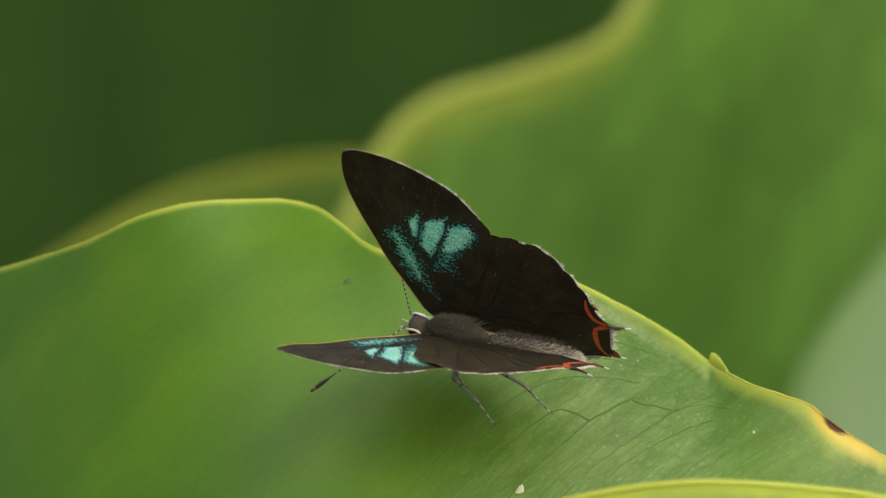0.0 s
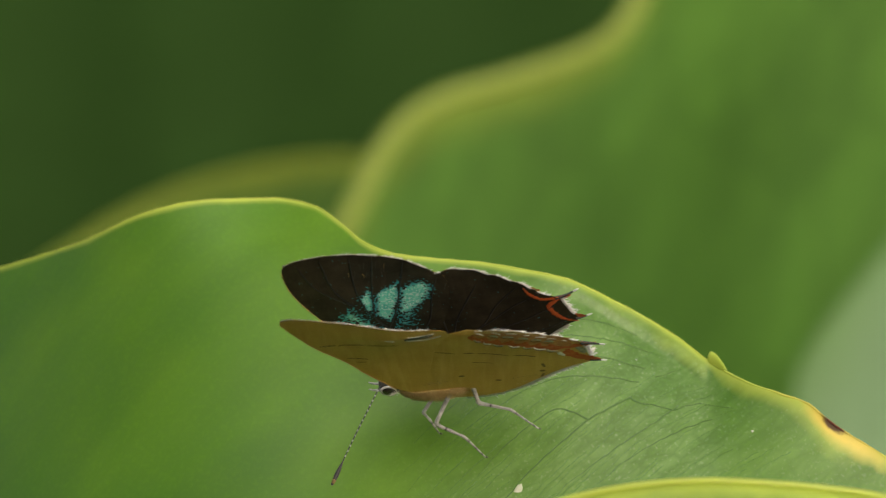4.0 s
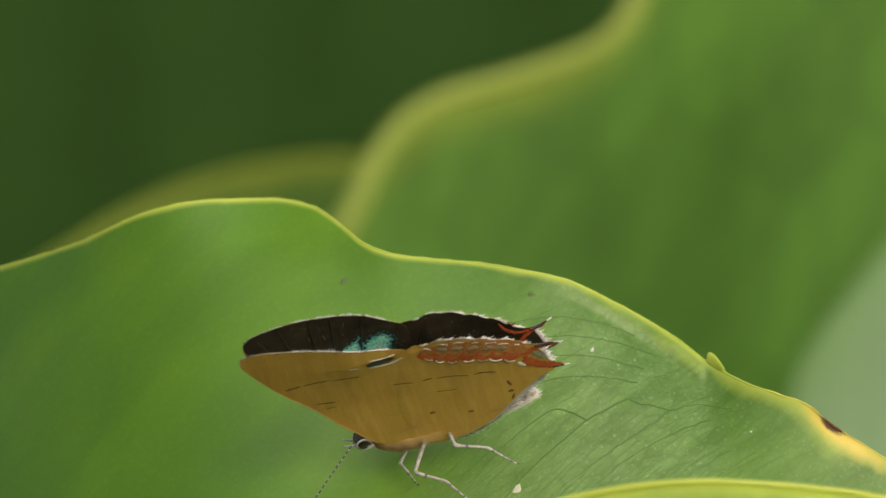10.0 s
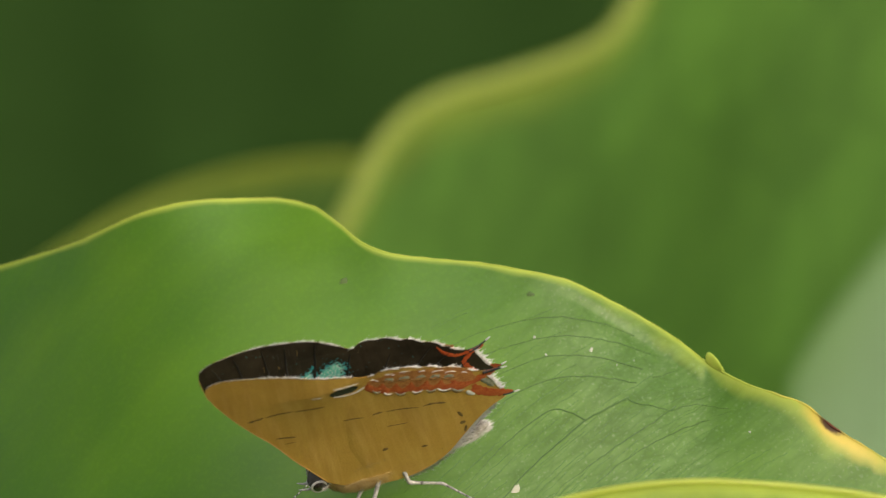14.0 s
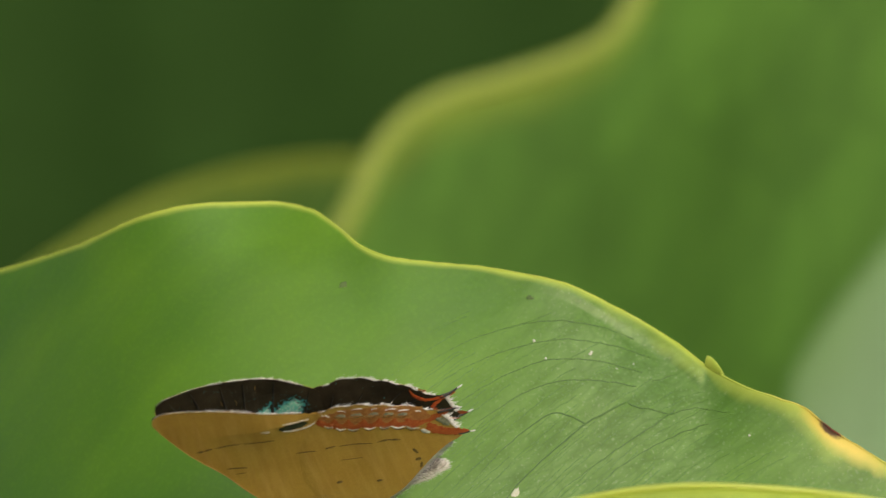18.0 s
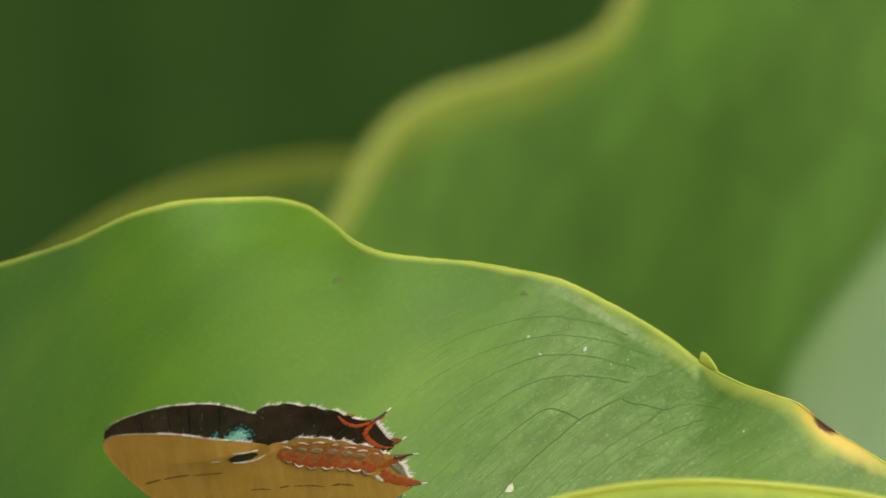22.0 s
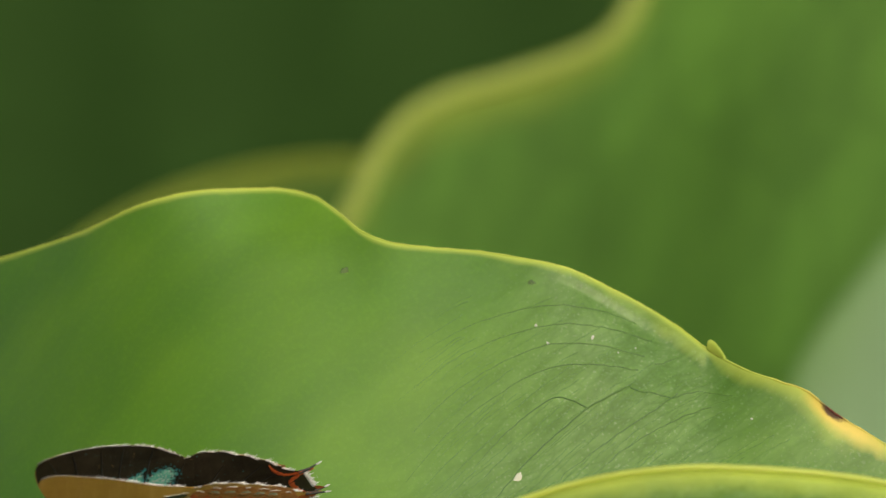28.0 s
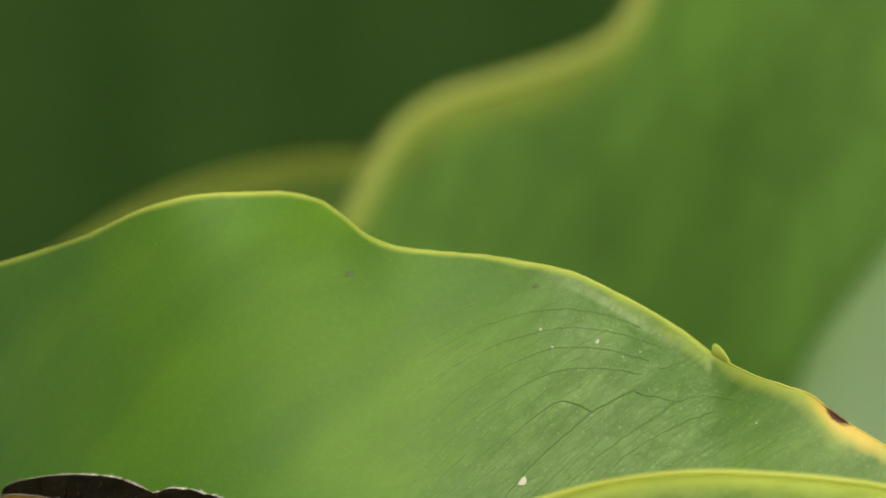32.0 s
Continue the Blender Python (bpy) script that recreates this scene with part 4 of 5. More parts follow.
        for x, y, ex, ey, r, curl in ((-10.75, 6.6, -12.1, 6.75, 0.15, 0.25), (-11.5, 3.2, -12.35, 3.15, 0.12, 0.1)):
            bow = [(x, y, 0.0), (x * 0.6 + ex * 0.4, y * 0.6 + ey * 0.4 - 0.08, curl * 0.25), (ex, ey, curl)]
            line = spline([(px, -side * (camber(x, y, side) - c), py) for px, py, c in bow], 16)
            add("tail", tube(line, np.linspace(r, 0.045, 16), 7, 0.6), BLACK, "thin dark tail")
            dx = (line[-1] - line[-3]) / np.linalg.norm(line[-1] - line[-3])
            add("tail_tip", tube([line[-1] - dx * 0.1, line[-1] + dx * 0.12, line[-1] + dx * 0.32], [0.05, 0.06, 0.015], 6), WHITE, "white tail tip")
        front, tail = share(loop, (-3.6, 11.5)), share(loop, (-10.6, 6.95))
        low = share(loop, (-11.55, 3.8))
        edge_line(add, loop, front + 0.02, tail - 0.01, side, 0.009)
        add("fringe", fringe(loop, front, tail, 0.26, side, 21, 260, 0.6), WHITE, "white fringe along the scalloped edge", "stuff")
        add("outer_fringe", fringe(loop, tail + 0.02, low, 0.38, side, 23, 120), WHITE, "long white hairs between the tails", "stuff")
        add("dark_fringe", fringe(loop, front, low, 0.1, side, 24, 240), SCALES_DARK, "brown fringe between", "stuff")
        add("inner_fringe", fringe(loop, share(loop, (-10.9, 2.45)), share(loop, (-3.4, -2.8)), 0.45, side, 22, 520), FUR_WHITE, "whitish hairs along the inner edge", "stuff")
    return wing


def build_leg(fly, name, side, pts, fat=0.115):
    """A thin jointed leg with dark bands."""
    p = [(x, side * y, z) for x, y, z in pts]
    seg = np.linspace(0, len(p) - 1, 34)
    path = np.array([[np.interp(s, range(len(p)), [q[c] for q in p]) for c in range(3)] for s in seg])
    path[1:-1] = 0.25 * path[:-2] + 0.5 * path[1:-1] + 0.25 * path[2:]
    rad = [fat * (1.5 - 1.05 * i / 33) * (1.0 + 0.3 * math.exp(-((i - 11) / 1.6) ** 2) + 0.3 * math.exp(-((i - 22) / 1.4) ** 2)) for i in range(34)]
    leg = part(name, mesh_of(name, *tube(path, rad, 8), LEG), fly, "pale grey hairy leg with dark bands")
    for a in (14, 23, 27, 30):
        part("band", mesh_of("band", *tube(path[a:a + 3], [rad[a] * 0.9, rad[a + 1] * 1.06, rad[a + 2] * 0.9], 8), LEG_DARK), leg)
    e = path[-1]
    part("claw", mesh_of("claw", *tube([e + (0, 0, 0), e + (-0.12, 0, -0.02), e + (-0.2, 0, -0.1)], [0.06, 0.05, 0.015], 6), LEG_DARK), leg)
    return leg


def build_antenna(fly, side):
    """A ringed antenna with a club, along its own x axis, that turns at the head."""
    n = 60
    path = [(7.9 * i / (n - 1), 0, 0.25 * math.sin(2.6 * i / n)) for i in range(n)]
    rad = [0.04 if i < 46 else 0.04 + 0.11 * max(0.0, math.sin(math.pi * (i - 46) / 14.5)) ** 0.9 for i in range(n)]
    ant = part("antenna", mesh_of("antenna", *tube(path, rad, 8), BLACK), fly, "black antenna ringed with white, dark club")
    ant.location = (2.6 * MM, side * 0.42 * MM, 0.05 * MM)
    for i in range(3, 44, 3):
        part("ring", mesh_of("ring", *tube(path[i:i + 2], [0.046, 0.046], 8), LEG), ant)
    part("club_tip", mesh_of("club_tip", *tube(path[56:60], [rad[56] * 1.04, rad[57] * 1.05, rad[58] * 1.05, 0.02], 8), DASH), ant)
    return ant


def build_butterfly():
    fly = thing("butterfly", "small butterfly, dark brown and turquoise above, golden ochre beneath", "butterfly")
    thorax_c, thorax_r = (-0.9, 0, -0.75), (2.45, 0.8, 1.75)
    abd_c, abd_r = (-6.2, 0, -0.95), (3.9, 0.7, 0.9)
    head_c, head_r = (2.0, 0, -0.65), (0.8, 0.76, 0.8)
    part("thorax", mesh_of("thorax", *ball(thorax_c, thorax_r, (0, 0, 0), 16, 22, 0.06), FUR), fly, "furry thorax, grey-brown above and ochre beneath")
    part("breast", mesh_of("breast", *ball((-0.9, 0, -1.3), (2.6, 0.9, 1.55), (0, 0, 0), 16, 22, 0.1, 2), FUR_OCHRE), fly, "fluffy ochre breast")
    part("breast_fur", mesh_of("breast_fur", *fur([((-0.9, 0, -1.3), (2.6, 0.9, 1.55), -1, 0.3)], 0.42, 2, 15000, (-0.7, 0, -0.1)), FUR_OCHRE), fly, "ochre hair on the underside", "stuff")
    part("back_fur", mesh_of("back_fur", *fur([(thorax_c, thorax_r, 0.6, 1), (abd_c, abd_r, 0.55, 1)], 0.6, 3, 12000, (-1.0, 0, 0.2)), FUR), fly, "grey-brown hair on the back", "stuff")
    abdomen = part("abdomen", mesh_of("abdomen", *ball(abd_c, abd_r, (0, 4, 0), 18, 18, 0.05, 4), ABDOMEN), fly, "slender abdomen, dark above and whitish beneath")
    part("belly_fur", mesh_of("belly_fur", *fur([(abd_c, (3.9, 0.72, 0.92), -1, 0.5)], 0.2, 5, 2600, (-1.2, 0, 0)), FUR_WHITE), abdomen, "whitish hair", "stuff")
    head = part("head", mesh_of("head", *ball(head_c, head_r, (0, 0, 0), 12, 16, 0.05, 9), FUR), fly, "small head with dark eyes rimmed in white")
    part("head_fur", mesh_of("head_fur", *fur([(head_c, head_r, -1, 0.1)], 0.22, 6, 700, (-0.3, 0, 0.1)), FUR_WHITE), head, "", "stuff")
    for side in (1, -1):
        part("eye", mesh_of("eye", *ball((2.15, side * 0.52, -0.6), (0.44, 0.32, 0.6), (0, 15, side * 18), 12, 16), EYE), head, "glossy black eye")
        ring = [(2.15 + 0.5 * math.cos(a), side * 0.6, -0.6 + 0.64 * math.sin(a)) for a in np.linspace(0, 2 * math.pi, 28)]
        part("eye_rim", mesh_of("eye_rim", *tube(ring, 0.08, 6), FUR_WHITE), head, "white rim of scales")
        part("palp", mesh_of("palp", *tube(spline([(2.4, side * 0.2, -1.15), (3.05, side * 0.24, -1.1), (3.5, side * 0.26, -0.75)], 12), np.linspace(0.13, 0.04, 12), 8), LEG), head, "pale grey pointed palp")
    ants = [build_antenna(fly, 1), build_antenna(fly, -1)]
    for side in (1, -1):
        build_leg(fly, "front_leg", side, [(-0.7, 0.7, -2.2), (0.2, 1.4, -3.1), (-0.1, 1.6, -4.1), (-0.5, 2.0, -5.6)], 0.1)
        build_leg(fly, "middle_leg", side, [(-1.9, 0.8, -1.7), (-0.6, 2.5, -2.8), (-2.5, 3.5, -3.3), (-3.6, 4.4, -5.0)])
        build_leg(fly, "hind_leg", side, [(-3.5, 0.7, -1.5), (-3.7, 1.5, -2.4), (-5.8, 2.0, -3.0), (-7.4, 2.9, -4.7)])
    wings = {(n, s): build_wing(fly, n, s) for n in ("forewing", "hindwing") for s in (1, -1)}
    return fly, wings, ants


FLY, FLY_WINGS, ANTENNAE = build_butterfly()


# ---- what moves ----
# seconds, place (mm) and turn (degrees) of the butterfly; flap, swing and twist of the wings (left and right forewing, left and right hindwing); antenna directions
FLIGHT = [
    (0, -0.06, 0.35, -5.3, -65.73, -9.76, 156.6),
    (0.5, 0.05, 0.38, -5.38, -65.53, -8.19, 158.16),
    (1, -0.12, 0.25, -5.78, -65.28, -6.38, 160.1),
    (1.5, -0.58, 0.16, -6.52, -64.59, -3.58, 163.21),
    (2, -1.05, 0.06, -7.21, -64.24, -0.71, 166.22),
    (2.5, -1.55, -0.17, -7.55, -64.7, 1.53, 168.9),
    (3, -1.72, -0.5, -8.18, -65.05, 3.61, 171.59),
    (3.5, -1.78, -0.63, -8.35, -65.15, 5.46, 173.26),
    (4, -1.69, -0.68, -8.54, -65.05, 6.96, 173.96),
    (4.5, -1.77, -0.71, -8.71, -64.84, 8.26, 174.51),
    (5, -1.87, -0.74, -8.9, -64.64, 9.42, 175.07),
    (5.5, -1.86, -0.79, -9.12, -64.34, 10.41, 175.46),
    (6, -2, -0.8, -9.35, -64.04, 11.28, 175.94),
    (6.5, -2.1, -0.78, -9.17, -63.96, 11.2, 176.26),
    (7, -2.27, -0.9, -9.3, -63.79, 10.67, 176.59),
    (7.5, -2.68, -1.1, -9.96, -63.26, 10.47, 177.15),
    (8, -2.83, -1.2, -10.45, -62.64, 10.23, 177.7),
    (8.5, -2.89, -1.44, -10.66, -62.62, 10.94, 177.76),
    (9, -2.91, -1.54, -10.59, -62.61, 12.25, 177.72),
    (9.5, -3.16, -1.71, -11.02, -61.69, 13.42, 178.71),
    (10, -3.34, -2.01, -11.81, -60.48, 14.96, 179.8),
    (10.5, -3.85, -2.23, -12.3, -59.81, 16.93, 179.89),
    (11, -4.1, -2.31, -12.6, -59.03, 17.97, 180.98),
    (11.5, -4.48, -2.58, -13.08, -58.06, 17.83, 181.54),
    (12, -5.08, -2.51, -12.97, -57.29, 17.54, 182.19),
    (12.5, -5.62, -2.79, -13.24, -57.37, 18.87, 182.89),
    (13, -6, -3.26, -13.93, -57.75, 19.7, 183.18),
    (13.5, -6.16, -3.35, -14.38, -57.84, 19.19, 183.01),
    (14, -6.35, -3.34, -14.46, -57.97, 18.2, 182.47),
    (14.5, -6.96, -3.14, -14.54, -57.76, 15.93, 181.71),
    (15, -7.27, -3.12, -14.6, -58.48, 14.95, 181.29),
    (15.5, -7.53, -3.22, -14.89, -59.13, 14.02, 181.11),
    (16, -7.77, -3.35, -15.22, -59.68, 13.23, 181.11),
    (16.5, -8.02, -3.42, -15.4, -60.11, 12.76, 181.11),
    (17, -8.07, -3.38, -15.42, -60.23, 13.03, 181.27),
    (17.5, -8.56, -3.55, -15.75, -59.81, 13.55, 181.16),
    (18, -9.32, -3.88, -16.44, -59.13, 14.56, 181.35),
    (18.5, -10.11, -4.19, -17.2, -58.2, 15.81, 182.56),
    (19, -10.64, -4.4, -17.72, -57.41, 16.61, 183.7),
    (19.5, -10.87, -4.54, -17.98, -56.78, 16.91, 184.34),
    (20, -11.04, -4.58, -18.12, -56.29, 16.87, 184.76),
    (20.5, -11.75, -4.36, -18.24, -55.73, 16.33, 184.98),
    (21, -11.87, -4.3, -18.6, -55.4, 15.68, 185.04),
    (21.5, -12.36, -4.4, -19.23, -55.3, 15.52, 184.92),
    (22, -12.73, -4.41, -19.62, -55.4, 15.25, 184.76),
    (22.5, -13.1, -4.37, -19.76, -56.03, 14.53, 184.59),
    (23, -13.59, -4.49, -19.94, -56.94, 13.49, 184.51),
    (23.5, -14.05, -4.43, -19.75, -57.87, 12.37, 184.42),
    (24, -14.64, -4.68, -20.08, -58.7, 11.07, 184.25),
    (24.5, -14.95, -4.54, -19.91, -59.21, 9.97, 183.85),
    (25, -15.29, -4.6, -20.49, -59.39, 8.44, 183.42),
    (25.5, -15.83, -4.62, -20.82, -59.61, 8.06, 183.43),
    (26, -16.35, -4.53, -20.83, -59.87, 7.88, 183.71),
    (26.5, -16.99, -4.41, -20.77, -60.06, 7.97, 184.04),
    (27, -17.66, -4.28, -20.72, -60.26, 8.28, 184.47),
    (27.5, -18.27, -4.2, -20.67, -60.49, 8.77, 185.06),
    (28, -19.35, -4.16, -20.79, -60.84, 10.55, 186.49),
    (28.5, -19.75, -3.82, -20.59, -60.96, 10.31, 186.14),
    (29, -20.7, -3.68, -21.37, -61.01, 10.88, 186.31),
    (29.5, -21.4, -3.43, -21.65, -60.97, 11.33, 187.02),
    (30, -22.21, -3.23, -21.84, -60.91, 11, 187.83),
    (30.5, -22.27, -3.12, -21.71, -61, 10.13, 187.43),
    (31, -21.99, -3.2, -21.52, -61.06, 8.24, 186.97),
    (31.5, -22.32, -3.31, -21.96, -61.21, 6.88, 187.13),
    (32, -23.03, -3.42, -22.6, -61.34, 5.44, 187.81),
]
WINGS = [
    (0, 27.83, 13.54, 27.7, 13.69, 12.65, 14.63, 9.04, 19.79, 1.86, -1.05, 2.12, -0.21),
    (0.5, 26.75, 12.47, 26.56, 12.58, 11.26, 13.02, 9.19, 17.97, 1.79, -1.21, 2.09, -0.52),
    (1, 25.17, 11.53, 24.98, 11.67, 10.05, 11.75, 9.59, 15.93, 1.7, -1.3, 2.04, -0.73),
    (1.5, 21.73, 11.74, 21.64, 11.6, 8.79, 10.7, 11.25, 11.66, 1.31, -1.06, 1.58, -0.8),
    (2, 17.51, 11.42, 17.48, 11.3, 7.65, 9.65, 12.8, 6.48, 0.76, -0.64, 0.85, -0.83),
    (2.5, 13.43, 9.06, 13.35, 9.03, 6.52, 8.09, 13.15, 1.92, 0.17, -0.16, 0.09, -0.56),
    (3, 9.78, 6.25, 9.92, 6.18, 5.21, 6.37, 12.38, -1.41, -0.18, 0.14, -0.37, -0.28),
    (3.5, 7.26, 4, 7.37, 4.06, 4.08, 5.26, 10.38, -2.78, -0.15, 0.13, -0.33, -0.29),
    (4, 5.61, 2.46, 5.82, 2.51, 3.25, 4.48, 8.15, -3.37, -0.08, 0.09, -0.23, -0.3),
    (4.5, 4.36, 1.16, 4.51, 1.17, 2.47, 3.78, 5.45, -3.83, 0.03, 0.04, -0.09, -0.33),
    (5, 3.33, 0.01, 3.41, -0.02, 1.9, 3.29, 2.84, -3.97, 0.15, -0.02, 0.06, -0.36),
    (5.5, 2.64, -0.96, 2.67, -1.03, 1.27, 2.76, 0.69, -3.83, 0.26, -0.09, 0.21, -0.39),
    (6, 2.34, -1.63, 2.33, -1.71, 0.64, 2.21, -0.55, -3.33, 0.35, -0.17, 0.33, -0.43),
    (6.5, 2.23, -2.22, 2.12, -2.33, -0.11, 1.66, -0.97, -2.53, 0.42, -0.35, 0.41, -0.52),
    (7, 2.03, -2.72, 2.02, -2.85, -0.96, 1.01, -1.27, -1.86, 0.49, -0.56, 0.48, -0.64),
    (7.5, 1.85, -2.67, 1.84, -2.78, -1.44, 0.71, -1.56, -1.45, 0.58, -0.7, 0.57, -0.76),
    (8, 1.66, -2.52, 1.65, -2.61, -1.91, 0.37, -1.75, -0.96, 0.67, -0.81, 0.68, -0.87),
    (8.5, 1.49, -3.28, 1.45, -3.52, -2.48, -0.37, -2.17, -0.25, 0.8, -0.92, 0.87, -0.96),
    (9, 1.14, -3.95, 1.05, -4.13, -2.95, -1.01, -2.49, 0.18, 0.87, -0.97, 1, -1.01),
    (9.5, 0.61, -3.36, 0.56, -3.44, -2.44, -0.72, -2.13, -0.54, 0.72, -0.79, 0.8, -0.8),
    (10, 0.16, -2.24, 0.17, -2.21, -1.92, -0.17, -1.52, -2.15, 0.43, -0.46, 0.44, -0.43),
    (10.5, 0.33, -1.02, 0.33, -1.01, -2.12, 1.53, -0.66, -5.2, 0.04, -0.14, 0.03, -0.13),
    (11, 0.38, 0.09, 0.36, 0.09, -0.16, 0.3, 0.46, -7.04, -0.37, 0.11, -0.39, 0.09),
    (11.5, -0.48, 0.77, -0.35, 0.83, 0.4, 0.83, 1.6, -8.89, -0.71, 0.2, -0.75, 0.08),
    (12, -1.25, 1.18, -1.06, 1.21, 0.89, 1.35, 2.08, -10.08, -0.89, 0.24, -0.95, 0.08),
    (12.5, -0.89, 1.34, -0.75, 1.46, 1.88, 1.37, 0.9, -9.84, -0.74, 0.15, -0.78, 0.06),
    (13, -0.54, 1.34, -0.55, 1.35, 2.44, 1.19, -0.84, -9.1, -0.52, 0.02, -0.53, 0),
    (13.5, -0.66, 1, -0.78, 1.12, 2.25, 1.28, -1.98, -7.96, -0.37, -0.08, -0.39, -0.08),
    (14, -1.05, 0.35, -1.05, 0.37, 1.79, 1.31, -3.2, -6.27, -0.25, -0.2, -0.23, -0.2),
    (14.5, -1.68, -0.33, -1.79, -0.36, 1.4, 2.13, -5.9, -4.04, -0.16, -0.46, 0.15, -0.46),
    (15, -1.61, -1.25, -1.62, -1.29, 0.99, 1.88, -5.71, -3.43, -0.11, -0.44, 0.13, -0.44),
    (15.5, -1.19, -2.24, -1.2, -2.23, 0.37, 1.46, -5.4, -2.99, -0.06, -0.37, 0.1, -0.37),
    (16, -0.76, -3.01, -0.77, -3.04, -0.29, 1.01, -5.09, -2.6, -0.02, -0.29, 0.07, -0.29),
    (16.5, -0.26, -3.39, -0.27, -3.39, -0.72, 0.77, -4.9, -2.1, 0.04, -0.2, 0.05, -0.2),
    (17, 0.11, -2.93, 0.11, -2.96, -1.1, 0.56, -5.37, -1.4, 0.15, -0.1, 0.04, -0.09),
    (17.5, -0.37, -2.5, -0.43, -2.59, -0.87, 0.63, -5.19, -1.41, -0, 0.06, -0.04, 0.01),
    (18, -1.22, -1.17, -1.3, -1.32, -0.4, 0.96, -4.99, -1.67, -0.31, 0.29, -0.21, 0.15),
    (18.5, -2.13, 0.6, -1.94, 0.54, 0.87, 1.8, -4.16, -3.14, -0.81, 0.91, -0.84, 0.77),
    (19, -2.59, 1.86, -2.36, 1.92, 1.85, 2.33, -3, -4.55, -1.25, 1.49, -1.42, 1.41),
    (19.5, -2.63, 2.65, -2.5, 2.7, 1.7, 1.67, -1.68, -4.46, -1.36, 1.64, -1.48, 1.58),
    (20, -2.67, 3.48, -2.65, 3.47, 1.44, 0.69, -0.47, -4.47, -1.45, 1.75, -1.53, 1.71),
    (20.5, -2.9, 4.06, -2.84, 4.03, 1.43, 0.28, 0.71, -4.63, -1.58, 1.92, -1.69, 1.85),
    (21, -3.3, 4.22, -3.25, 4.18, 1.51, 0.19, 1.35, -4.97, -1.67, 2.03, -1.82, 1.97),
    (21.5, -4, 3.69, -3.92, 3.75, 1.46, 1.08, 1.09, -5.83, -1.69, 2.06, -1.84, 2.09),
    (22, -4.4, 3.11, -4.38, 3.26, 1.36, 2.12, 0.77, -6.4, -1.69, 2.07, -1.85, 2.15),
    (22.5, -4.2, 2.35, -4.07, 2.65, 1, 2.4, 0.41, -5.95, -1.57, 1.9, -1.69, 1.97),
    (23, -3.77, 1.57, -3.64, 1.78, 0.38, 2.6, -0.12, -5.01, -1.27, 1.49, -1.34, 1.53),
    (23.5, -3.25, 0.83, -3.26, 0.83, -0.13, 2.77, -0.58, -3.88, -0.94, 1.04, -0.94, 1.04),
    (24, -2.94, -0.1, -2.94, -0.09, -0.56, 2.75, -1.18, -2.72, -0.5, 0.47, -0.5, 0.47),
    (24.5, -2.7, -0.6, -2.7, -0.6, -0.4, 1.93, -1.48, -1.64, -0.13, -0.05, -0.13, -0.04),
    (25, -2.73, -0.83, -2.72, -0.84, -0.48, 1.44, -1.66, -0.47, 0.26, -0.6, 0.19, -0.52),
    (25.5, -2.44, -0.7, -2.44, -0.82, -0.12, 1.64, -1.81, -0.69, 0.23, -0.58, 0.17, -0.5),
    (26, -1.97, -0.4, -1.9, -0.52, 0.5, 1.87, -1.86, -1.01, 0.17, -0.5, 0.13, -0.43),
    (26.5, -1.32, -0.14, -1.29, -0.16, 1.27, 2.1, -1.99, -1.57, 0.09, -0.38, 0.07, -0.33),
    (27, -0.75, 0.16, -0.85, 0.14, 2.2, 2.45, -2.13, -2.21, 0.02, -0.25, 0.02, -0.21),
    (27.5, -0.56, 0.29, -0.57, 0.27, 3.07, 2.81, -2.27, -2.88, -0.03, -0.1, -0.02, -0.09),
    (28, -0.73, -0.48, -0.73, -0.5, 3.93, 3.69, -2.42, -3.9, -0.04, 0.19, -0.03, 0.11),
    (28.5, -1.03, -0.87, -1.03, -0.88, 3.88, 3.93, -2.75, -3.57, -0.03, 0.08, -0.03, 0.08),
    (29, -1.28, -1.16, -1.28, -1.16, 4.18, 4.53, -3.37, -3.74, -0.01, 0.03, -0.01, 0.03),
    (29.5, -1.51, -1.37, -1.51, -1.37, 4.61, 5.34, -3.98, -3.99, 0, -0.02, 0, -0.02),
    (30, -1.7, -1.33, -1.7, -1.33, 4.75, 6.05, -4.19, -3.83, 0.01, -0.08, 0, -0.06),
    (30.5, -2.23, -1.96, -2.23, -1.96, 4.97, 5.4, -3.99, -3.77, -0.01, -0.1, -0.01, -0.1),
    (31, -2.85, -2.5, -2.83, -2.48, 4.45, 4.9, -3.3, -3.15, -0.03, -0.16, -0.03, -0.15),
    (31.5, -2.2, -2.03, -2.2, -2.03, 3.87, 4.55, -2.6, -2.5, 0, -0.12, 0, -0.12),
    (32, -1.59, -1.4, -1.6, -1.41, 3.38, 4.47, -1.9, -1.82, 0.04, -0.1, 0.03, -0.1),
]
FEEL = [
    (0, 0.63, 0.77, 0.04),
    (1, 0.64, 0.77, -0.02),
    (2, 0.7, 0.71, -0.07),
    (3, 0.61, 0.79, 0.04),
    (6, 0.28, 0.95, -0.15),
    (7, 0.45, 0.84, -0.29),
    (9, 0.67, 0.69, -0.27),
    (12, 0.81, 0.57, 0.1),
    (14, 0.79, 0.58, 0.2),
    (32, 0.79, 0.58, 0.2),
]


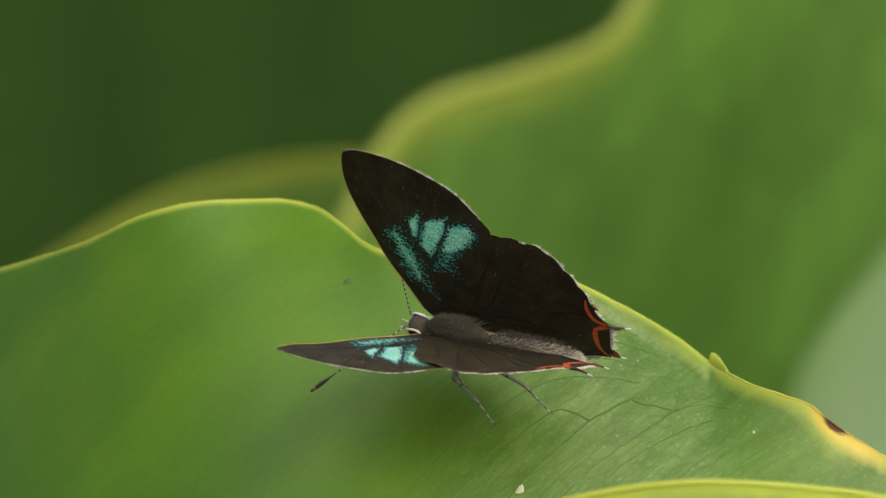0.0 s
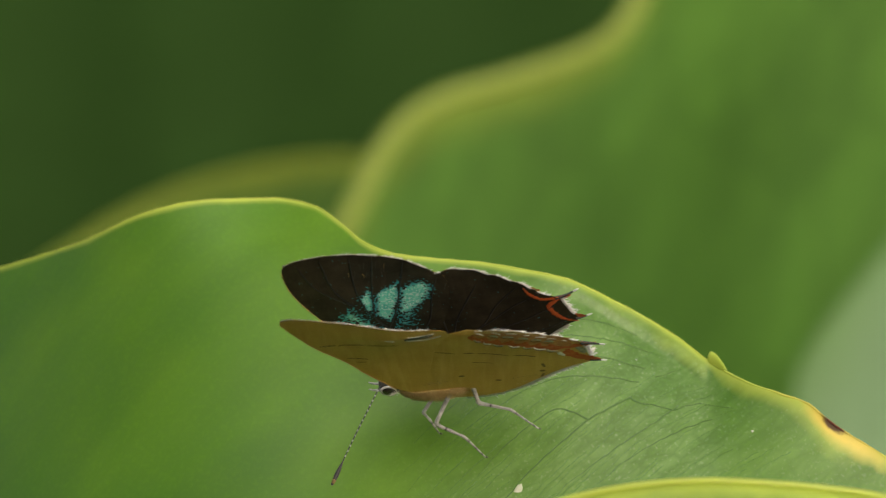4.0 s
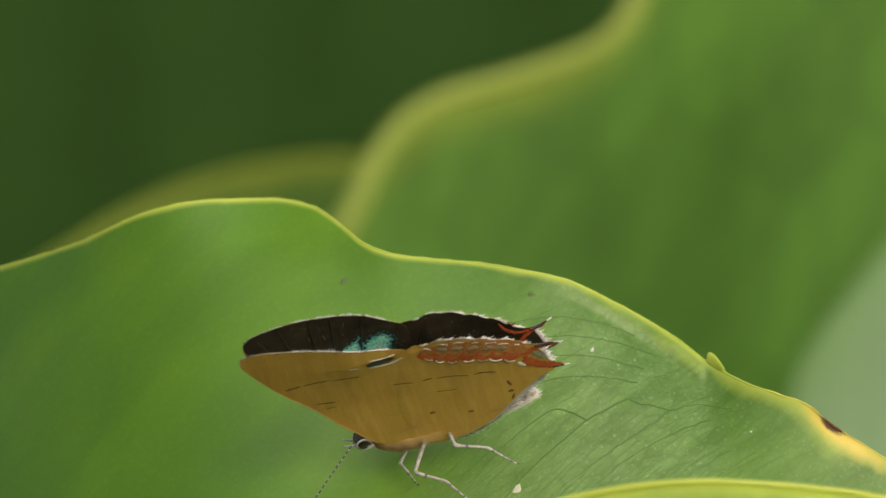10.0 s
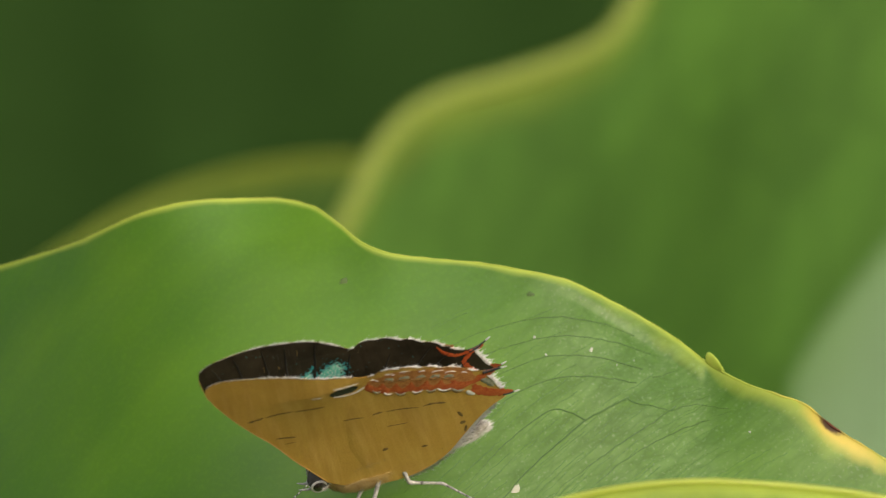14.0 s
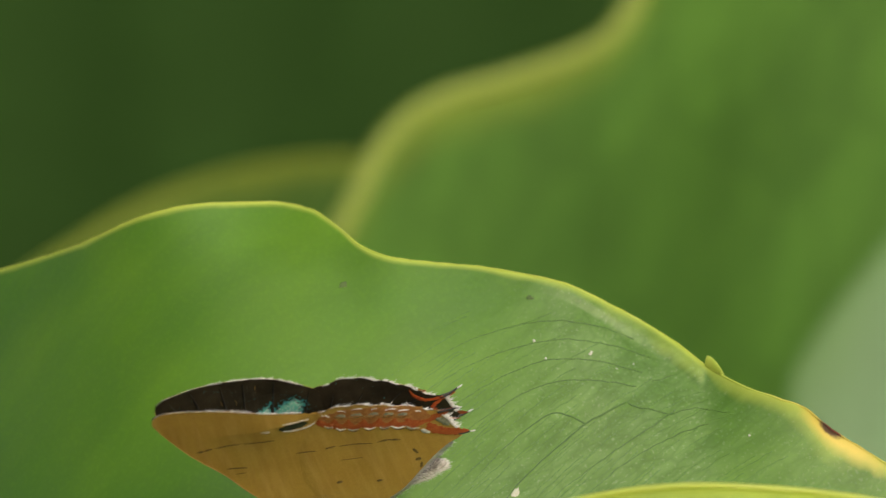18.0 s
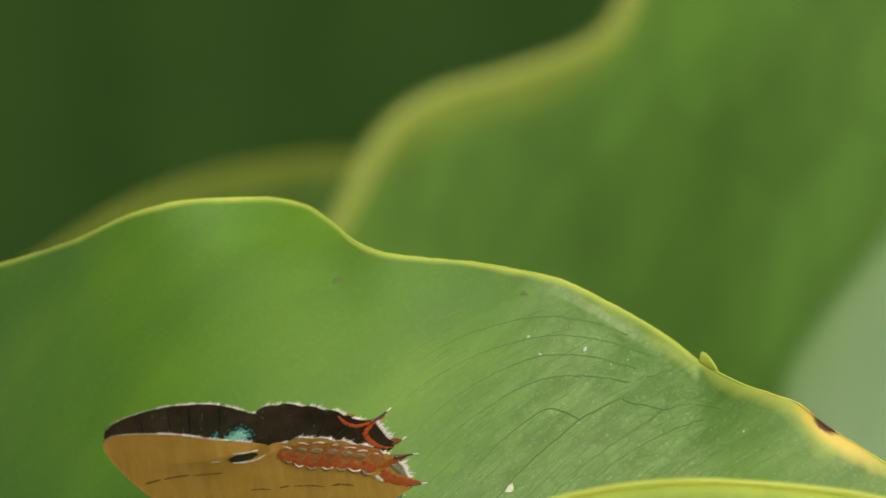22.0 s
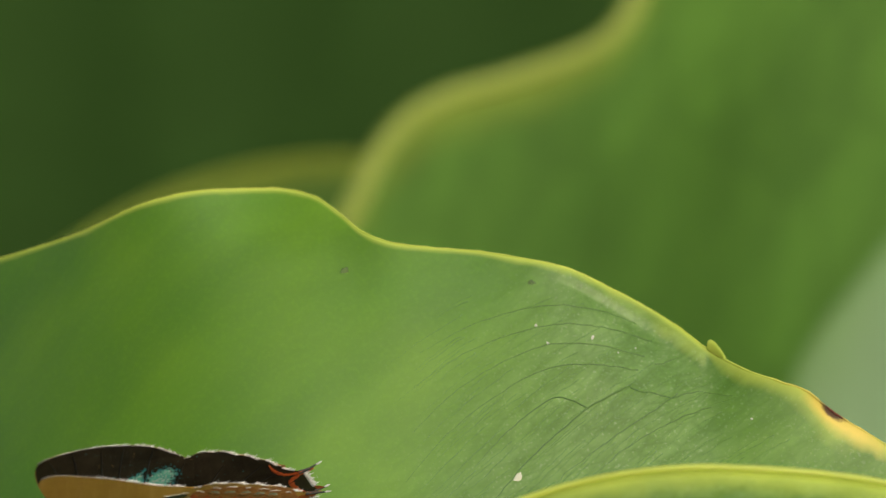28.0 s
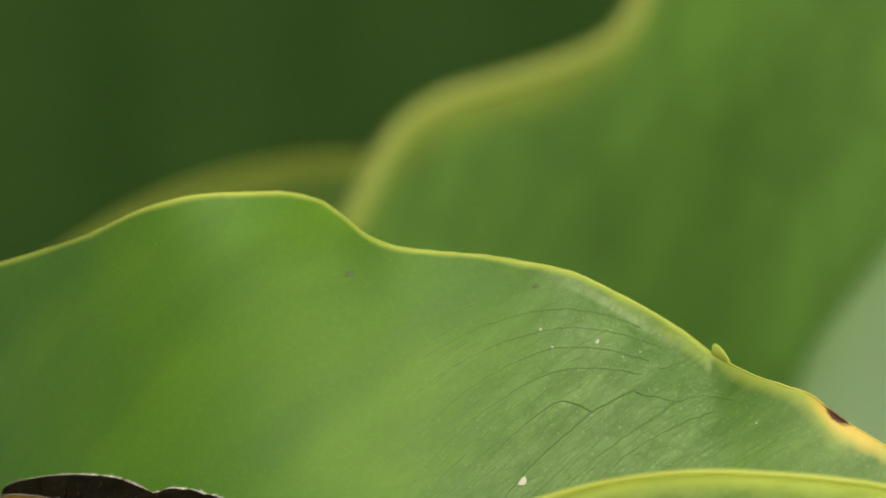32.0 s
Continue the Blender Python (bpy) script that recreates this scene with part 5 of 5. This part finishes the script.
def motions():
    base = CENTRE + Vector(LEAF_BASE) * MM
    # the leaf nods in the air, turning a little about the middle of its blade
    walk(LARGE_LEAF, [(t, pose(base.x - 0.6 * math.tan(radians(turn)), base.y, base.z + sz * MM, 0, turn, 0)) for t, sx, sz, turn in SWAY])
    # the butterfly closes its wings and backs slowly down the leaf
    walk(FLY, [(t, pose(*mm(x, y, z), rx, ry, rz)) for t, x, y, z, rx, ry, rz in FLIGHT])
    for (name, side), wing in FLY_WINGS.items():
        rows = []
        k = (0 if name == "forewing" else 2) + (0 if side > 0 else 1)
        for t, *angles in WINGS:
            m = pose(0, side * (HINGE[0] + (0 if name == "forewing" else 0.045)) * MM, HINGE[1] * MM, -side * angles[k], 0, 0)
            rows.append((t, m @ pose(0, 0, 0, 0, -angles[4 + k], 0) @ pose(0, 0, 0, 0, 0, angles[8 + k])))
        walk(wing, rows)
    for side, ant in zip((1, -1), ANTENNAE):
        rows = [(t, Matrix.Translation((2.6 * MM, side * 0.42 * MM, 0.05 * MM)) @ (Vector((x, y, z)) if side > 0 else Vector((0.05, -0.08 - 0.42 * max(0.0, 1 - t / 4), 0.87))).to_track_quat("X", "Z").to_matrix().to_4x4()) for t, x, y, z in FEEL]
        walk(ant, rows)


motions()
